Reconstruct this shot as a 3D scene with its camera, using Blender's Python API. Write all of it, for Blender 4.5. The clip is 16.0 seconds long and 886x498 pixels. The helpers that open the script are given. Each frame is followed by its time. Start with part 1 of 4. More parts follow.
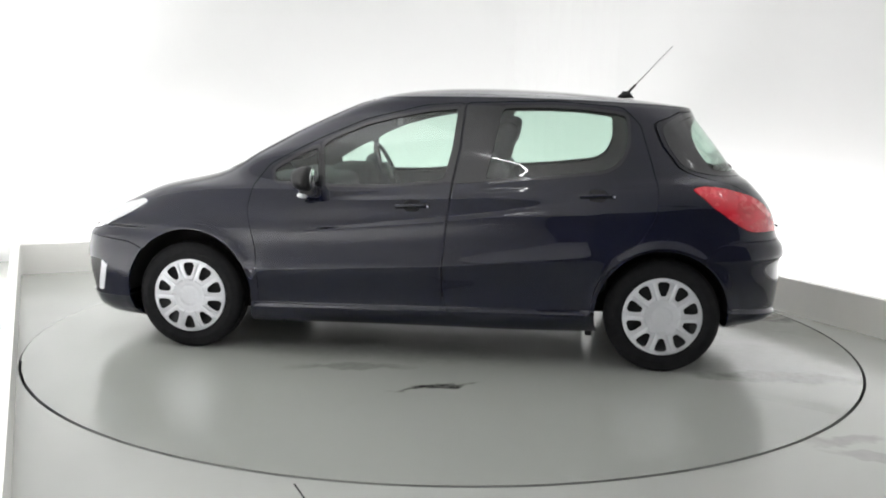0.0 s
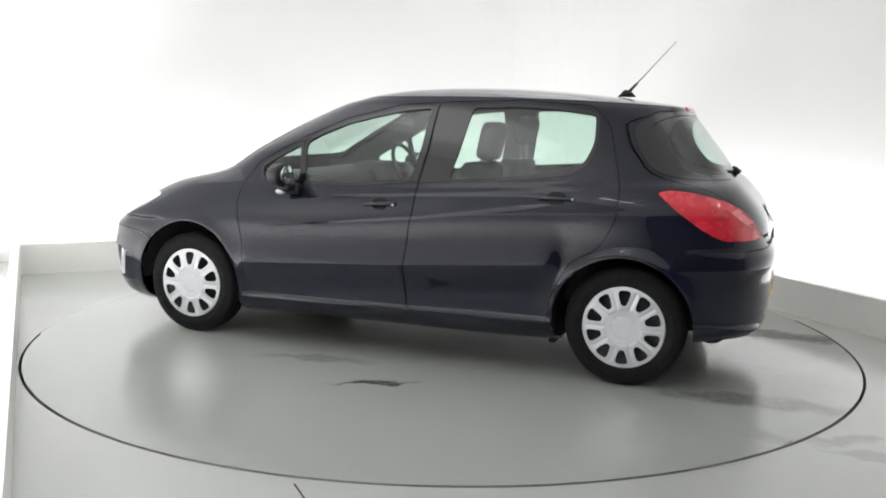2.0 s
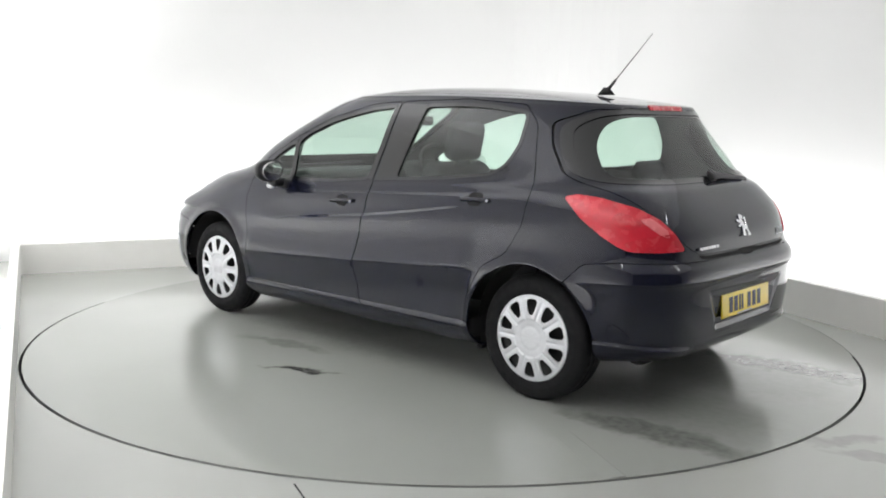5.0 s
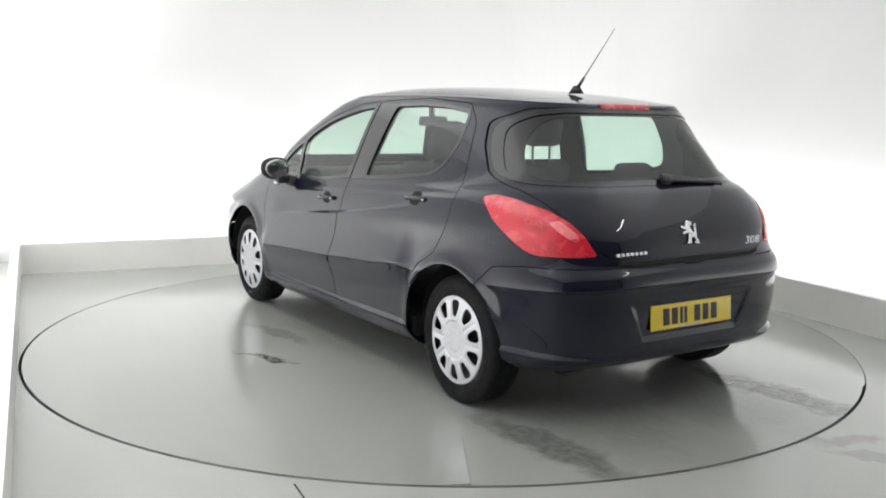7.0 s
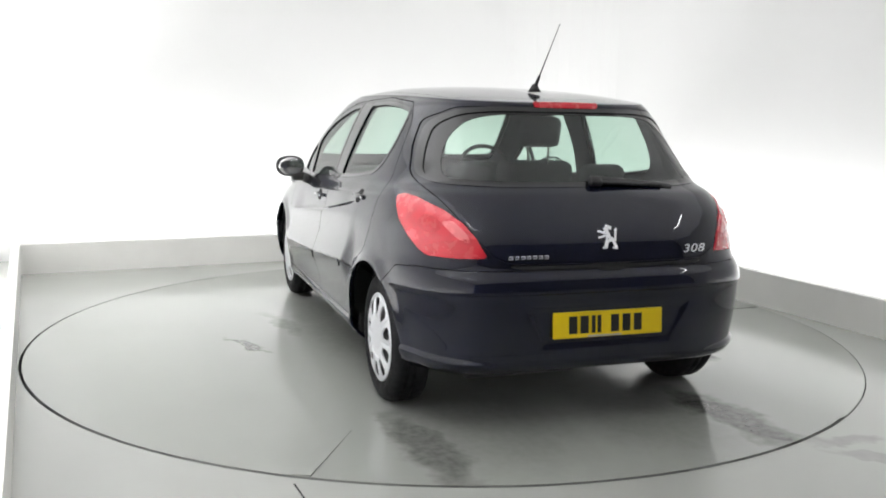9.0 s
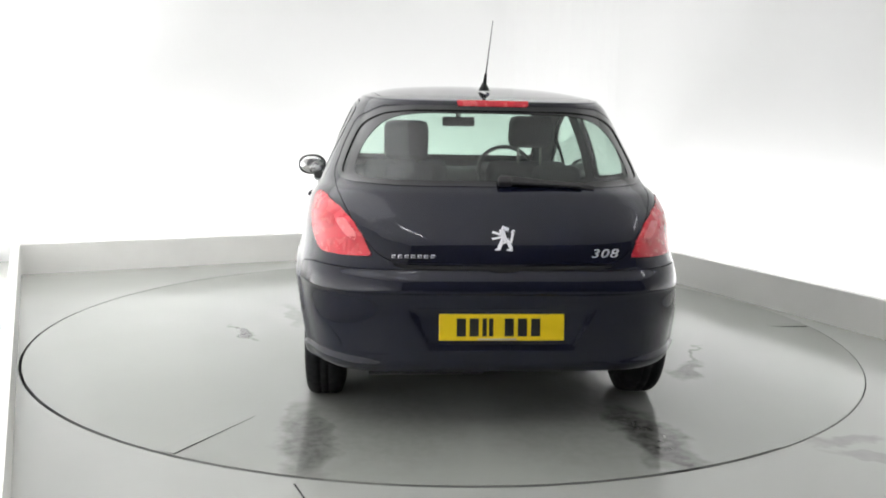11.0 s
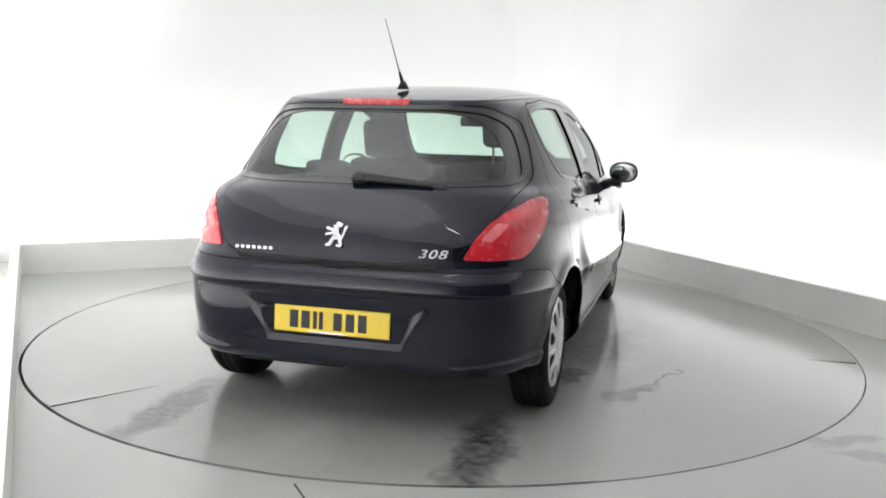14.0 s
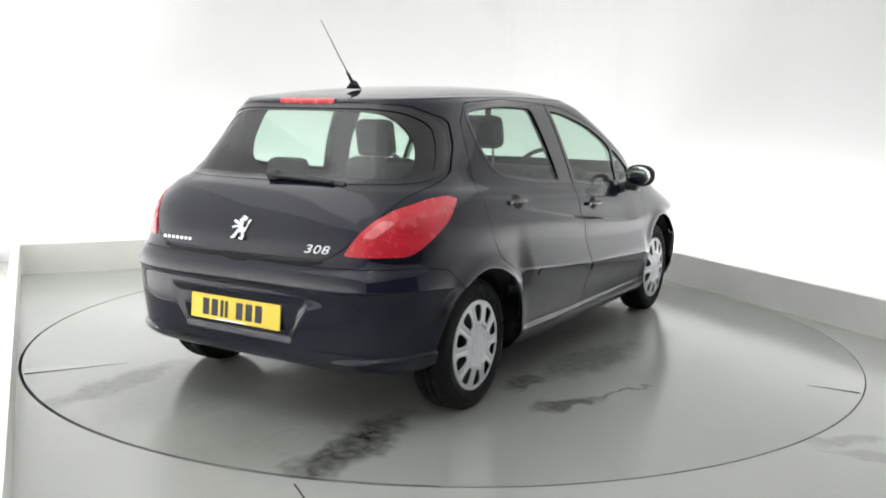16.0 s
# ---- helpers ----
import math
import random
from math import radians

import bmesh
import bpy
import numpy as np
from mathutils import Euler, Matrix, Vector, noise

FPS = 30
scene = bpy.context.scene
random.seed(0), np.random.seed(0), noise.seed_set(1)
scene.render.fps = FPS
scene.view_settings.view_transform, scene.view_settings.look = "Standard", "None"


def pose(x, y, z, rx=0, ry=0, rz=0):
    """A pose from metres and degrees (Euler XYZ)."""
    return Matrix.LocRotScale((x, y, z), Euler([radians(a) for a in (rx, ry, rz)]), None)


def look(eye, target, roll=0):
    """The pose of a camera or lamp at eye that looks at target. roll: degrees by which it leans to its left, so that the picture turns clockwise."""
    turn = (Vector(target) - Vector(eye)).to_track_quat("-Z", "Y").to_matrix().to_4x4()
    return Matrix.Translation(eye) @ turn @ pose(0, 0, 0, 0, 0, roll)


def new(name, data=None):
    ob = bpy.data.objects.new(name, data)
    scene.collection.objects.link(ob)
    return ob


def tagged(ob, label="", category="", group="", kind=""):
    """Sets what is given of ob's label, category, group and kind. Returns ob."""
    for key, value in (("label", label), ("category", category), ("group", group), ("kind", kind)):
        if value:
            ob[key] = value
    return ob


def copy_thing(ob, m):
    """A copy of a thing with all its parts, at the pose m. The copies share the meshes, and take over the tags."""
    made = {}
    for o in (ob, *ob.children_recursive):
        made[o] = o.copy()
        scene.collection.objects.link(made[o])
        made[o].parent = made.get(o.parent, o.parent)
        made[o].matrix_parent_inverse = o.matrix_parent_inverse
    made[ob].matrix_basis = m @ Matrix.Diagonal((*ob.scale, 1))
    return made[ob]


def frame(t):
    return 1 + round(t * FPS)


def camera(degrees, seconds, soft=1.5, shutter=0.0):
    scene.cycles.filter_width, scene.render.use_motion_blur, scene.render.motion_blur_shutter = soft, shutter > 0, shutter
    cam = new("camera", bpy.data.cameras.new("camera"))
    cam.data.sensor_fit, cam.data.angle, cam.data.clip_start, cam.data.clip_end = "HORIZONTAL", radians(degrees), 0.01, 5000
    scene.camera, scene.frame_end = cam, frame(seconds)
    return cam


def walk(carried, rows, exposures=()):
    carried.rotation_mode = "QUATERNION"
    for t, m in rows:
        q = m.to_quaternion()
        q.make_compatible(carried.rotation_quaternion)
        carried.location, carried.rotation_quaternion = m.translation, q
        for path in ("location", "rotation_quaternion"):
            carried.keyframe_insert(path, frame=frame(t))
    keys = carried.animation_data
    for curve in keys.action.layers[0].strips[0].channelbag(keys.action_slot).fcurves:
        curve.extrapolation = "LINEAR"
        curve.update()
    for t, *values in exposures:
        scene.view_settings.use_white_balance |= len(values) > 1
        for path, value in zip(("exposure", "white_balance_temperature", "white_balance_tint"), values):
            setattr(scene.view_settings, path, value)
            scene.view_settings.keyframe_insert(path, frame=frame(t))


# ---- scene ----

# camera: it stands still on a tripod beside the left-hand wall
EYE = Vector((0.0, -5.469, 1.336))
PAN, TILT, LEAN = radians(-0.092), radians(-8.634), 1.104
AIM = EYE + Vector((math.sin(PAN) * math.cos(TILT), math.cos(PAN) * math.cos(TILT), math.sin(TILT)))
cam = camera(53.08, 16.0, soft=1.9)
walk(cam, [(0, look(EYE, AIM, LEAN)), (16, look(EYE, AIM, LEAN))])

# ---- room plan: p runs along the rear wall, q away from it ----
TURN = radians(25.0)
P_LEFT, P_RIGHT, Q_BACK, Q_NEAR = -2.43, 2.46, 2.79, -6.0
SETBACK, PLINTH_H, CEIL_H, RADIUS = 0.78, 0.245, 3.1, 2.418


def room(p, q, z=0.0):
    return Vector((p * math.cos(TURN) - q * math.sin(TURN), p * math.sin(TURN) + q * math.cos(TURN), z))


# ---- light: ceiling panels, and tubes hidden in the trough behind the plinth ----
world = bpy.data.worlds.new("world")
scene.world = world
world.use_nodes = True
world.node_tree.nodes["Background"].inputs[0].default_value = (0.9, 0.95, 1.0, 1)
world.node_tree.nodes["Background"].inputs[1].default_value = 0.05


def area(name, at, aim, sx, sy, watts, colour=(0.98, 0.985, 1.0), spin=0.0):
    data = bpy.data.lights.new(name, "AREA")
    data.shape, data.size, data.size_y, data.energy, data.color = "RECTANGLE", sx, sy, watts, colour
    ob = new(name, data)
    ob.matrix_world = look(at, aim) @ pose(0, 0, 0, 0, 0, spin)
    return ob


def strip(p0, q0, p1, q1, watts):
    """A row of tubes lying in the trough and shining upwards."""
    a, b = room(p0, q0, 0.03), room(p1, q1, 0.03)
    data = bpy.data.lights.new("trough_light", "AREA")
    data.shape, data.size, data.size_y, data.energy, data.color = "RECTANGLE", (b - a).length, 0.12, watts, (0.985, 0.985, 1.0)
    ob = new("trough_light", data)
    x, z = (b - a).normalized(), Vector((0, 0, -1))
    ob.matrix_world = Matrix((x, z.cross(x), z)).transposed().to_4x4()
    ob.matrix_world.translation = (a + b) / 2
    return ob


UP = 48
strip(P_LEFT + 0.2, Q_BACK + 0.24, P_RIGHT - 0.2, Q_BACK + 0.24, UP * 0.95)
strip(P_RIGHT + 0.46, Q_BACK - 0.2, P_RIGHT + 0.46, -4.6, UP * 1.85)
strip(P_LEFT - 0.20, Q_BACK - 0.2, P_LEFT - 0.20, -4.6, UP * 3.3)
# two diffusing panels over the sides of the turntable
for p, watts in ((-2.0, 13), (1.9, 6)):
    c = room(p, 0.2, CEIL_H - 0.05)
    area("ceiling_panel_light", c, c - Vector((0, 0.0001, 1)), 1.1, 4.6, watts, spin=25.0)
# a bare tube along each side of the open end
for p in (-1.65, 2.05):
    c = room(p, -3.05, CEIL_H - 0.10)
    area("ceiling_tube_light", c, c - Vector((0, 0.0001, 1)), 0.035, 0.95, 2.6, spin=25.0)
scene.view_settings.exposure = 0.0


# ---- materials ----
def material(name, colour, rough=0.5, metal=0.0, coat=0.0, grain=0.0, scale=8.0, bump=0.0, bscale=60.0, spec=0.5):
    m = bpy.data.materials.new(name)
    m.use_nodes = True
    n, l = m.node_tree.nodes, m.node_tree.links
    b = n["Principled BSDF"]
    b.inputs["Base Color"].default_value = (*colour, 1)
    b.inputs["Roughness"].default_value = rough
    b.inputs["Metallic"].default_value = metal
    b.inputs["Coat Weight"].default_value = coat
    b.inputs["Coat Roughness"].default_value = 0.03
    b.inputs["Specular IOR Level"].default_value = spec
    tc = n.new("ShaderNodeTexCoord")
    if grain:
        t = n.new("ShaderNodeTexNoise")
        t.inputs["Scale"].default_value, t.inputs["Detail"].default_value = scale, 4
        l.new(tc.outputs["Object"], t.inputs["Vector"])
        r = n.new("ShaderNodeMapRange")
        r.inputs[1].default_value, r.inputs[2].default_value = 0.15, 0.85
        r.inputs[3].default_value, r.inputs[4].default_value = 1 - grain, 1 + grain
        l.new(t.outputs[0], r.inputs[0])
        x = n.new("ShaderNodeMix")
        x.data_type, x.blend_type = "RGBA", "MULTIPLY"
        x.inputs[0].default_value = 1
        x.inputs[6].default_value = (*colour, 1)
        l.new(r.outputs[0], x.inputs[7])
        l.new(x.outputs[2], b.inputs["Base Color"])
        q = n.new("ShaderNodeMapRange")
        q.inputs[1].default_value, q.inputs[2].default_value = 0.3, 0.7
        q.inputs[3].default_value, q.inputs[4].default_value = rough * 0.8, min(1, rough * 1.25)
        l.new(t.outputs[0], q.inputs[0])
        l.new(q.outputs[0], b.inputs["Roughness"])
    if bump:
        t = n.new("ShaderNodeTexNoise")
        t.inputs["Scale"].default_value, t.inputs["Detail"].default_value = bscale, 4
        l.new(tc.outputs["Object"], t.inputs["Vector"])
        u = n.new("ShaderNodeBump")
        u.inputs["Strength"].default_value, u.inputs["Distance"].default_value = bump, 0.01
        l.new(t.outputs[0], u.inputs["Height"])
        l.new(u.outputs[0], b.inputs["Normal"])
    return m


def glass(name, tint, rough=0.0):
    """A thin pane: clear and tinted, with a gloss that grows towards grazing angles."""
    m = bpy.data.materials.new(name)
    m.use_nodes = True
    n, l = m.node_tree.nodes, m.node_tree.links
    n.remove(n["Principled BSDF"])
    t, g, f, x = (n.new("ShaderNode" + k) for k in ("BsdfTransparent", "BsdfGlossy", "LayerWeight", "MixShader"))
    t.inputs[0].default_value = (*tint, 1)
    g.inputs["Roughness"].default_value = rough
    f.inputs["Blend"].default_value = 0.5
    p, q = n.new("ShaderNodeMath"), n.new("ShaderNodeMath")
    p.operation, q.operation = "POWER", "MULTIPLY_ADD"
    p.inputs[1].default_value = 5.0
    q.inputs[1].default_value, q.inputs[2].default_value = 0.90, 0.09
    l.new(f.outputs["Facing"], p.inputs[0])
    l.new(p.outputs[0], q.inputs[0])
    l.new(q.outputs[0], x.inputs[0])
    l.new(t.outputs[0], x.inputs[1])
    l.new(g.outputs[0], x.inputs[2])
    l.new(x.outputs[0], n["Material Output"].inputs[0])
    return m


def marked(name, colour, rough, marks):
    """Painted concrete with damp and dirty marks, some of them painted shade: (x, y, half length, half width, degrees,
    darkness) on the surface's own plan.
    """
    m = material(name, colour, rough, 0, 0, 0.035, 1.6, spec=0.65)
    n, l = m.node_tree.nodes, m.node_tree.links
    b = n["Principled BSDF"]
    l.remove(b.inputs["Roughness"].links[0])
    tc = next(x for x in n if x.type == "TEX_COORD")
    edge_noise = n.new("ShaderNodeTexNoise")
    edge_noise.inputs["Scale"].default_value, edge_noise.inputs["Detail"].default_value = 8.0, 3
    l.new(tc.outputs["Object"], edge_noise.inputs["Vector"])
    off = n.new("ShaderNodeVectorMath")
    off.operation = "SUBTRACT"
    off.inputs[1].default_value = (0.5, 0.5, 0.5)
    l.new(edge_noise.outputs["Color"], off.inputs[0])
    sc = n.new("ShaderNodeVectorMath")
    sc.operation = "SCALE"
    sc.inputs["Scale"].default_value = 0.22
    l.new(off.outputs[0], sc.inputs[0])
    add = n.new("ShaderNodeVectorMath")
    l.new(tc.outputs["Object"], add.inputs[0])
    l.new(sc.outputs[0], add.inputs[1])
    total = None
    for x, y, hl, hw, deg, dark in marks:
        mp = n.new("ShaderNodeMapping")
        mp.vector_type = "TEXTURE"
        mp.inputs["Location"].default_value = (x, y, 0)
        mp.inputs["Rotation"].default_value = (0, 0, radians(deg))
        mp.inputs["Scale"].default_value = (hl, hw, 1000)
        l.new(add.outputs[0], mp.inputs["Vector"])
        ln = n.new("ShaderNodeVectorMath")
        ln.operation = "LENGTH"
        l.new(mp.outputs[0], ln.inputs[0])
        r = n.new("ShaderNodeMapRange")
        r.interpolation_type = "SMOOTHSTEP"
        r.inputs[1].default_value, r.inputs[2].default_value = 1.45, 0.55
        r.inputs[3].default_value, r.inputs[4].default_value = 0, dark
        l.new(ln.outputs["Value"], r.inputs[0])
        if total is None:
            total = r.outputs[0]
        else:
            mx = n.new("ShaderNodeMath")
            mx.operation = "MAXIMUM"
            l.new(total, mx.inputs[0])
            l.new(r.outputs[0], mx.inputs[1])
            total = mx.outputs[0]
    fine = n.new("ShaderNodeTexNoise")
    fine.inputs["Scale"].default_value, fine.inputs["Detail"].default_value = 22.0, 6
    l.new(tc.outputs["Object"], fine.inputs["Vector"])
    fr = n.new("ShaderNodeMapRange")
    fr.inputs[1].default_value, fr.inputs[2].default_value = 0.35, 0.65
    fr.inputs[3].default_value, fr.inputs[4].default_value = 0.75, 1.1
    l.new(fine.outputs[0], fr.inputs[0])
    am = n.new("ShaderNodeMath")
    am.operation = "MULTIPLY"
    am.use_clamp = True
    l.new(total, am.inputs[0])
    l.new(fr.outputs[0], am.inputs[1])
    old = b.inputs["Base Color"].links[0].from_socket
    mix = n.new("ShaderNodeMix")
    mix.data_type = "RGBA"
    l.new(am.outputs[0], mix.inputs[0])
    l.new(old, mix.inputs[6])
    mix.inputs[7].default_value = (0.035, 0.032, 0.030, 1)
    l.new(mix.outputs[2], b.inputs["Base Color"])
    mark_gloss = n.new("ShaderNodeMapRange")
    mark_gloss.inputs[1].default_value, mark_gloss.inputs[2].default_value = 0.0, 0.8
    mark_gloss.inputs[3].default_value, mark_gloss.inputs[4].default_value = rough, rough * 0.45
    l.new(am.outputs[0], mark_gloss.inputs[0])
    l.new(mark_gloss.outputs[0], b.inputs["Roughness"])
    return m


PAINT = material("midnight_blue_paint", (0.0036, 0.0048, 0.0160), 0.40, 0, 1.0, 0.04, 30, spec=0.05)
BLACK = material("black_plastic", (0.010, 0.010, 0.011), 0.42, 0, 0, 0.15, 60, 0.1, 400)
GLOSS = material("gloss_black_trim", (0.006, 0.006, 0.007), 0.15, 0, 0.5, 0.1, 50)
RUBBER = material("tyre_rubber", (0.011, 0.011, 0.012), 0.75, 0, 0, 0.2, 30, 0.1, 200, spec=0.2)
GLASS = glass("green_tinted_glass", (0.74, 0.87, 0.80))
TRIM = material("dark_cabin_trim", (0.050, 0.050, 0.052), 0.8, 0, 0, 0.2, 40, 0.1, 300)
CLOTH = material("charcoal_seat_cloth", (0.062, 0.062, 0.066), 0.95, 0, 0, 0.15, 25)
FLOOR = marked("grey_epoxy_floor", (0.455, 0.466, 0.438), 0.26, [(1.72, -1.86, 0.16, 0.05, 10, 0.22), (1.80, -2.08, 0.22, 0.04, -30, 0.18)])
DECK = marked("grey_deck_paint", (0.375, 0.387, 0.362), 0.18, [
    (-0.12, 1.215, 0.18, 0.034, 30, 0.85), (-1.90, 0.715, 0.40, 0.10, 4, 0.58), (-1.56, 0.78, 0.12, 0.05, -20, 0.30),
    (-1.92, -0.72, 0.40, 0.125, 5, 0.80), (-1.80, -0.69, 0.10, 0.035, 20, 0.88), (-2.20, -0.75, 0.08, 0.06, 0, 0.75),
    (-0.95, -1.25, 0.17, 0.075, -30, 0.70), (-0.66, -1.385, 0.22, 0.014, -32, 0.6),
    (-0.155, -1.05, 0.45, 0.15, -8, 0.42), (-0.76, -0.93, 0.15, 0.06, 0, 0.58),
    (0.35, 0.95, 0.3, 0.06, 10, 0.28), (-1.70, -0.1, 0.25, 0.05, 75, 0.12), (-1.45, 0.30, 0.35, 0.16, 15, 0.10),
    # next two broad ovals: damp at the tail, plus painted shade under the bumper
    (-2.06, -0.30, 0.22, 0.05, 50, 0.10), (-1.75, 0.40, 0.52, 0.34, 0, 0.21), (-1.80, -0.42, 0.50, 0.36, 0, 0.20),
    # long ovals below both sills: the car's shade painted into the deck
    (0.30, 0.60, 0.90, 0.22, 0, 0.18), (0.10, -0.80, 0.80, 0.20, 0, 0.24)])
WALL = material("white_studio_wall", (0.82, 0.82, 0.81), 0.8, 0, 0, 0.02, 1.2)
CEILING = material("white_studio_ceiling", (0.86, 0.86, 0.86), 0.85, 0, 0, 0.05, 1.0)
# grey of the added near wall, set by how dark the flank reflects
GREY_WALL = material("unseen_dark_wall", (0.11, 0.11, 0.115), 0.8, 0, 0, 0.05, 1.2)
PLINTH = material("cream_plinth_paint", (0.90, 0.893, 0.86), 0.5, 0, 0, 0.05, 3, 0.05, 30)
# near-black for gaps and liners, and for sheets that stand for shade
DARK = material("dark_gap_and_shade", (0.012, 0.012, 0.012), 0.9)
SILVER = material("silver_hubcap_paint", (0.66, 0.67, 0.70), 0.35, 0.25, 0.2, 0.04, 40)
STEEL = material("dull_brake_steel", (0.25, 0.24, 0.23), 0.5, 0.9, 0, 0.2, 60)
CHROME = material("bright_chrome", (0.85, 0.85, 0.87), 0.12, 1.0, 0, 0.03, 30)
MIRROR = material("mirror_glass", (0.9, 0.9, 0.9), 0.08, 1.0)
RED = material("red_lamp_plastic", (0.70, 0.020, 0.042), 0.25, 0, 1.0, 0.12, 18)
DEEP_RED = material("deep_red_lamp_plastic", (0.62, 0.016, 0.032), 0.25, 0, 1.0, 0.12, 24)
PALE_RED = material("pale_red_reflector", (0.90, 0.20, 0.22), 0.25, 0, 1.0, 0.1, 30)
CLEAR = material("clear_lamp_plastic", (0.75, 0.76, 0.78), 0.12, 0.4, 1.0, 0.08, 30)
YELLOW = material("yellow_plate", (0.83, 0.60, 0.008), 0.35, 0, 0.3, 0.03, 40)


# ---- mesh helpers ----
def mesh_object(name, verts, faces, mat, parent=None, label="", normals=None, smooth=True):
    me = bpy.data.meshes.new(name)
    me.from_pydata([tuple(map(float, v)) for v in verts], [], [tuple(map(int, f)) for f in faces])
    if smooth:
        me.polygons.foreach_set("use_smooth", [True] * len(me.polygons))
    if normals is not None:
        me.normals_split_custom_set_from_vertices([tuple(map(float, v)) for v in normals])
    me.materials.append(mat)
    ob = new(name, me)
    if parent:
        ob.parent = parent
    if label:
        tagged(ob, label)
    return ob


def part(name, bm, mat, parent, label="", smooth=False):
    me = bpy.data.meshes.new(name)
    bm.to_mesh(me)
    bm.free()
    if smooth:
        me.polygons.foreach_set("use_smooth", [True] * len(me.polygons))
    me.materials.append(mat)
    ob = new(name, me)
    if parent:
        ob.parent = parent
    if label:
        tagged(ob, label)
    return ob


def box(bm, lo, hi, bevel=0.0, m=None):
    lo, hi = Vector(lo), Vector(hi)
    r = bmesh.ops.create_cube(bm, size=1)
    bmesh.ops.scale(bm, vec=hi - lo, verts=r["verts"])
    bmesh.ops.translate(bm, vec=(lo + hi) / 2, verts=r["verts"])
    vs = r["verts"]
    if bevel:
        es = list({e for v in vs for e in v.link_edges})
        out = bmesh.ops.bevel(bm, geom=es, offset=bevel, segments=2, profile=0.5, affect="EDGES")
        vs = list({v for f in out["faces"] for v in f.verts} | {v for v in vs if v.is_valid})
    if m is not None:
        bmesh.ops.transform(bm, matrix=m, verts=vs)
    return vs


def clip(mesh, field):
    """Keep the part of a triangle sheet (points, normals, triangles) where field(points) is negative."""
    V, N, F = mesh
    if len(F) == 0:
        return mesh
    d = field(V)
    ins = d[F] < 0
    cnt = ins.sum(1)
    keep = [F[cnt == 3]]
    nv, nn, base, made = [], [], len(V), {}

    def cut(a, b):
        key = (a, b) if a < b else (b, a)
        if key not in made:
            k = d[key[0]] / (d[key[0]] - d[key[1]])
            made[key] = base + len(nv)
            nv.append(V[key[0]] * (1 - k) + V[key[1]] * k)
            nn.append(N[key[0]] * (1 - k) + N[key[1]] * k)
        return made[key]

    extra = []
    for f, i in zip(F[(cnt == 1) | (cnt == 2)], ins[(cnt == 1) | (cnt == 2)]):
        if i.sum() == 1:
            k = int(np.argmax(i))
            a, b, c = f[k], f[(k + 1) % 3], f[(k + 2) % 3]
            extra.append((a, cut(a, b), cut(a, c)))
        else:
            k = int(np.argmin(i))
            a, b, c = f[k], f[(k + 1) % 3], f[(k + 2) % 3]
            x, y = cut(a, b), cut(a, c)
            extra += [(x, b, c), (x, c, y)]
    if extra:
        keep.append(np.array(extra))
        V, N = np.vstack([V, nv]), np.vstack([N, nn])
    F = np.vstack(keep).astype(int)
    used = np.unique(F)
    remap = np.full(len(V), -1)
    remap[used] = np.arange(len(used))
    return V[used], N[used], remap[F]


def rimmed(mesh, depth):
    """Turn the border of a sheet inwards by depth, so that it has thickness."""
    V, N, F = mesh
    if len(F) == 0:
        return mesh
    e = np.vstack([F[:, [0, 1]], F[:, [1, 2]], F[:, [2, 0]]])
    key = np.sort(e, 1)
    _, first, count = np.unique(key, axis=0, return_index=True, return_counts=True)
    b = e[first[count == 1]]
    if len(b) == 0:
        return mesh
    t = V[b[:, 1]] - V[b[:, 0]]
    out = np.cross(t, N[b[:, 0]])
    out /= np.linalg.norm(out, axis=1)[:, None] + 1e-9
    n = len(V)
    m = len(b)
    ring = np.vstack([V[b[:, 0]], V[b[:, 1]], V[b[:, 1]] - N[b[:, 1]] * depth, V[b[:, 0]] - N[b[:, 0]] * depth])
    i = np.arange(m)
    quads = [(n + m + k, n + k, n + 3 * m + k) for k in i] + [(n + m + k, n + 3 * m + k, n + 2 * m + k) for k in i]
    return np.vstack([V, ring]), np.vstack([N, out, out, out, out]), np.vstack([F, np.array(quads)])


def smooth_poly(pts, r):
    """Round the corners of an outline, at most by r."""
    p = np.array(pts, float)
    if r <= 0:
        return p
    out = []
    for i, c in enumerate(p):
        a, b = p[i - 1], p[(i + 1) % len(p)]
        la, lb = np.linalg.norm(a - c), np.linalg.norm(b - c)
        s0 = c + (a - c) * min(r / la, 0.45)
        s1 = c + (b - c) * min(r / lb, 0.45)
        out += [s0 * (1 - t) ** 2 + 2 * c * t * (1 - t) + s1 * t * t for t in np.linspace(0, 1, 5)]
    return np.array(out)


def inside(pts, r=0.03):
    """Signed distance to a rounded outline, negative inside."""
    poly = smooth_poly(pts, r)
    nxt = np.roll(poly, -1, 0)

    def field(X):
        best = np.full(len(X), 1e9)
        odd = np.zeros(len(X), bool)
        for a, b in zip(poly, nxt):
            ab = b - a
            ap = X - a
            k = np.clip((ap @ ab) / (ab @ ab + 1e-12), 0, 1)
            best = np.minimum(best, np.hypot(*(ap - k[:, None] * ab).T))
            c = (a[1] > X[:, 1]) != (b[1] > X[:, 1])
            with np.errstate(divide="ignore", invalid="ignore"):
                odd ^= c & (X[:, 0] < (b[0] - a[0]) * (X[:, 1] - a[1]) / (b[1] - a[1]) + a[0])
        return np.where(odd, -best, best)
    return field


# ---- setting ----
def setting(ob, label=""):
    return tagged(ob, label, kind="structure")


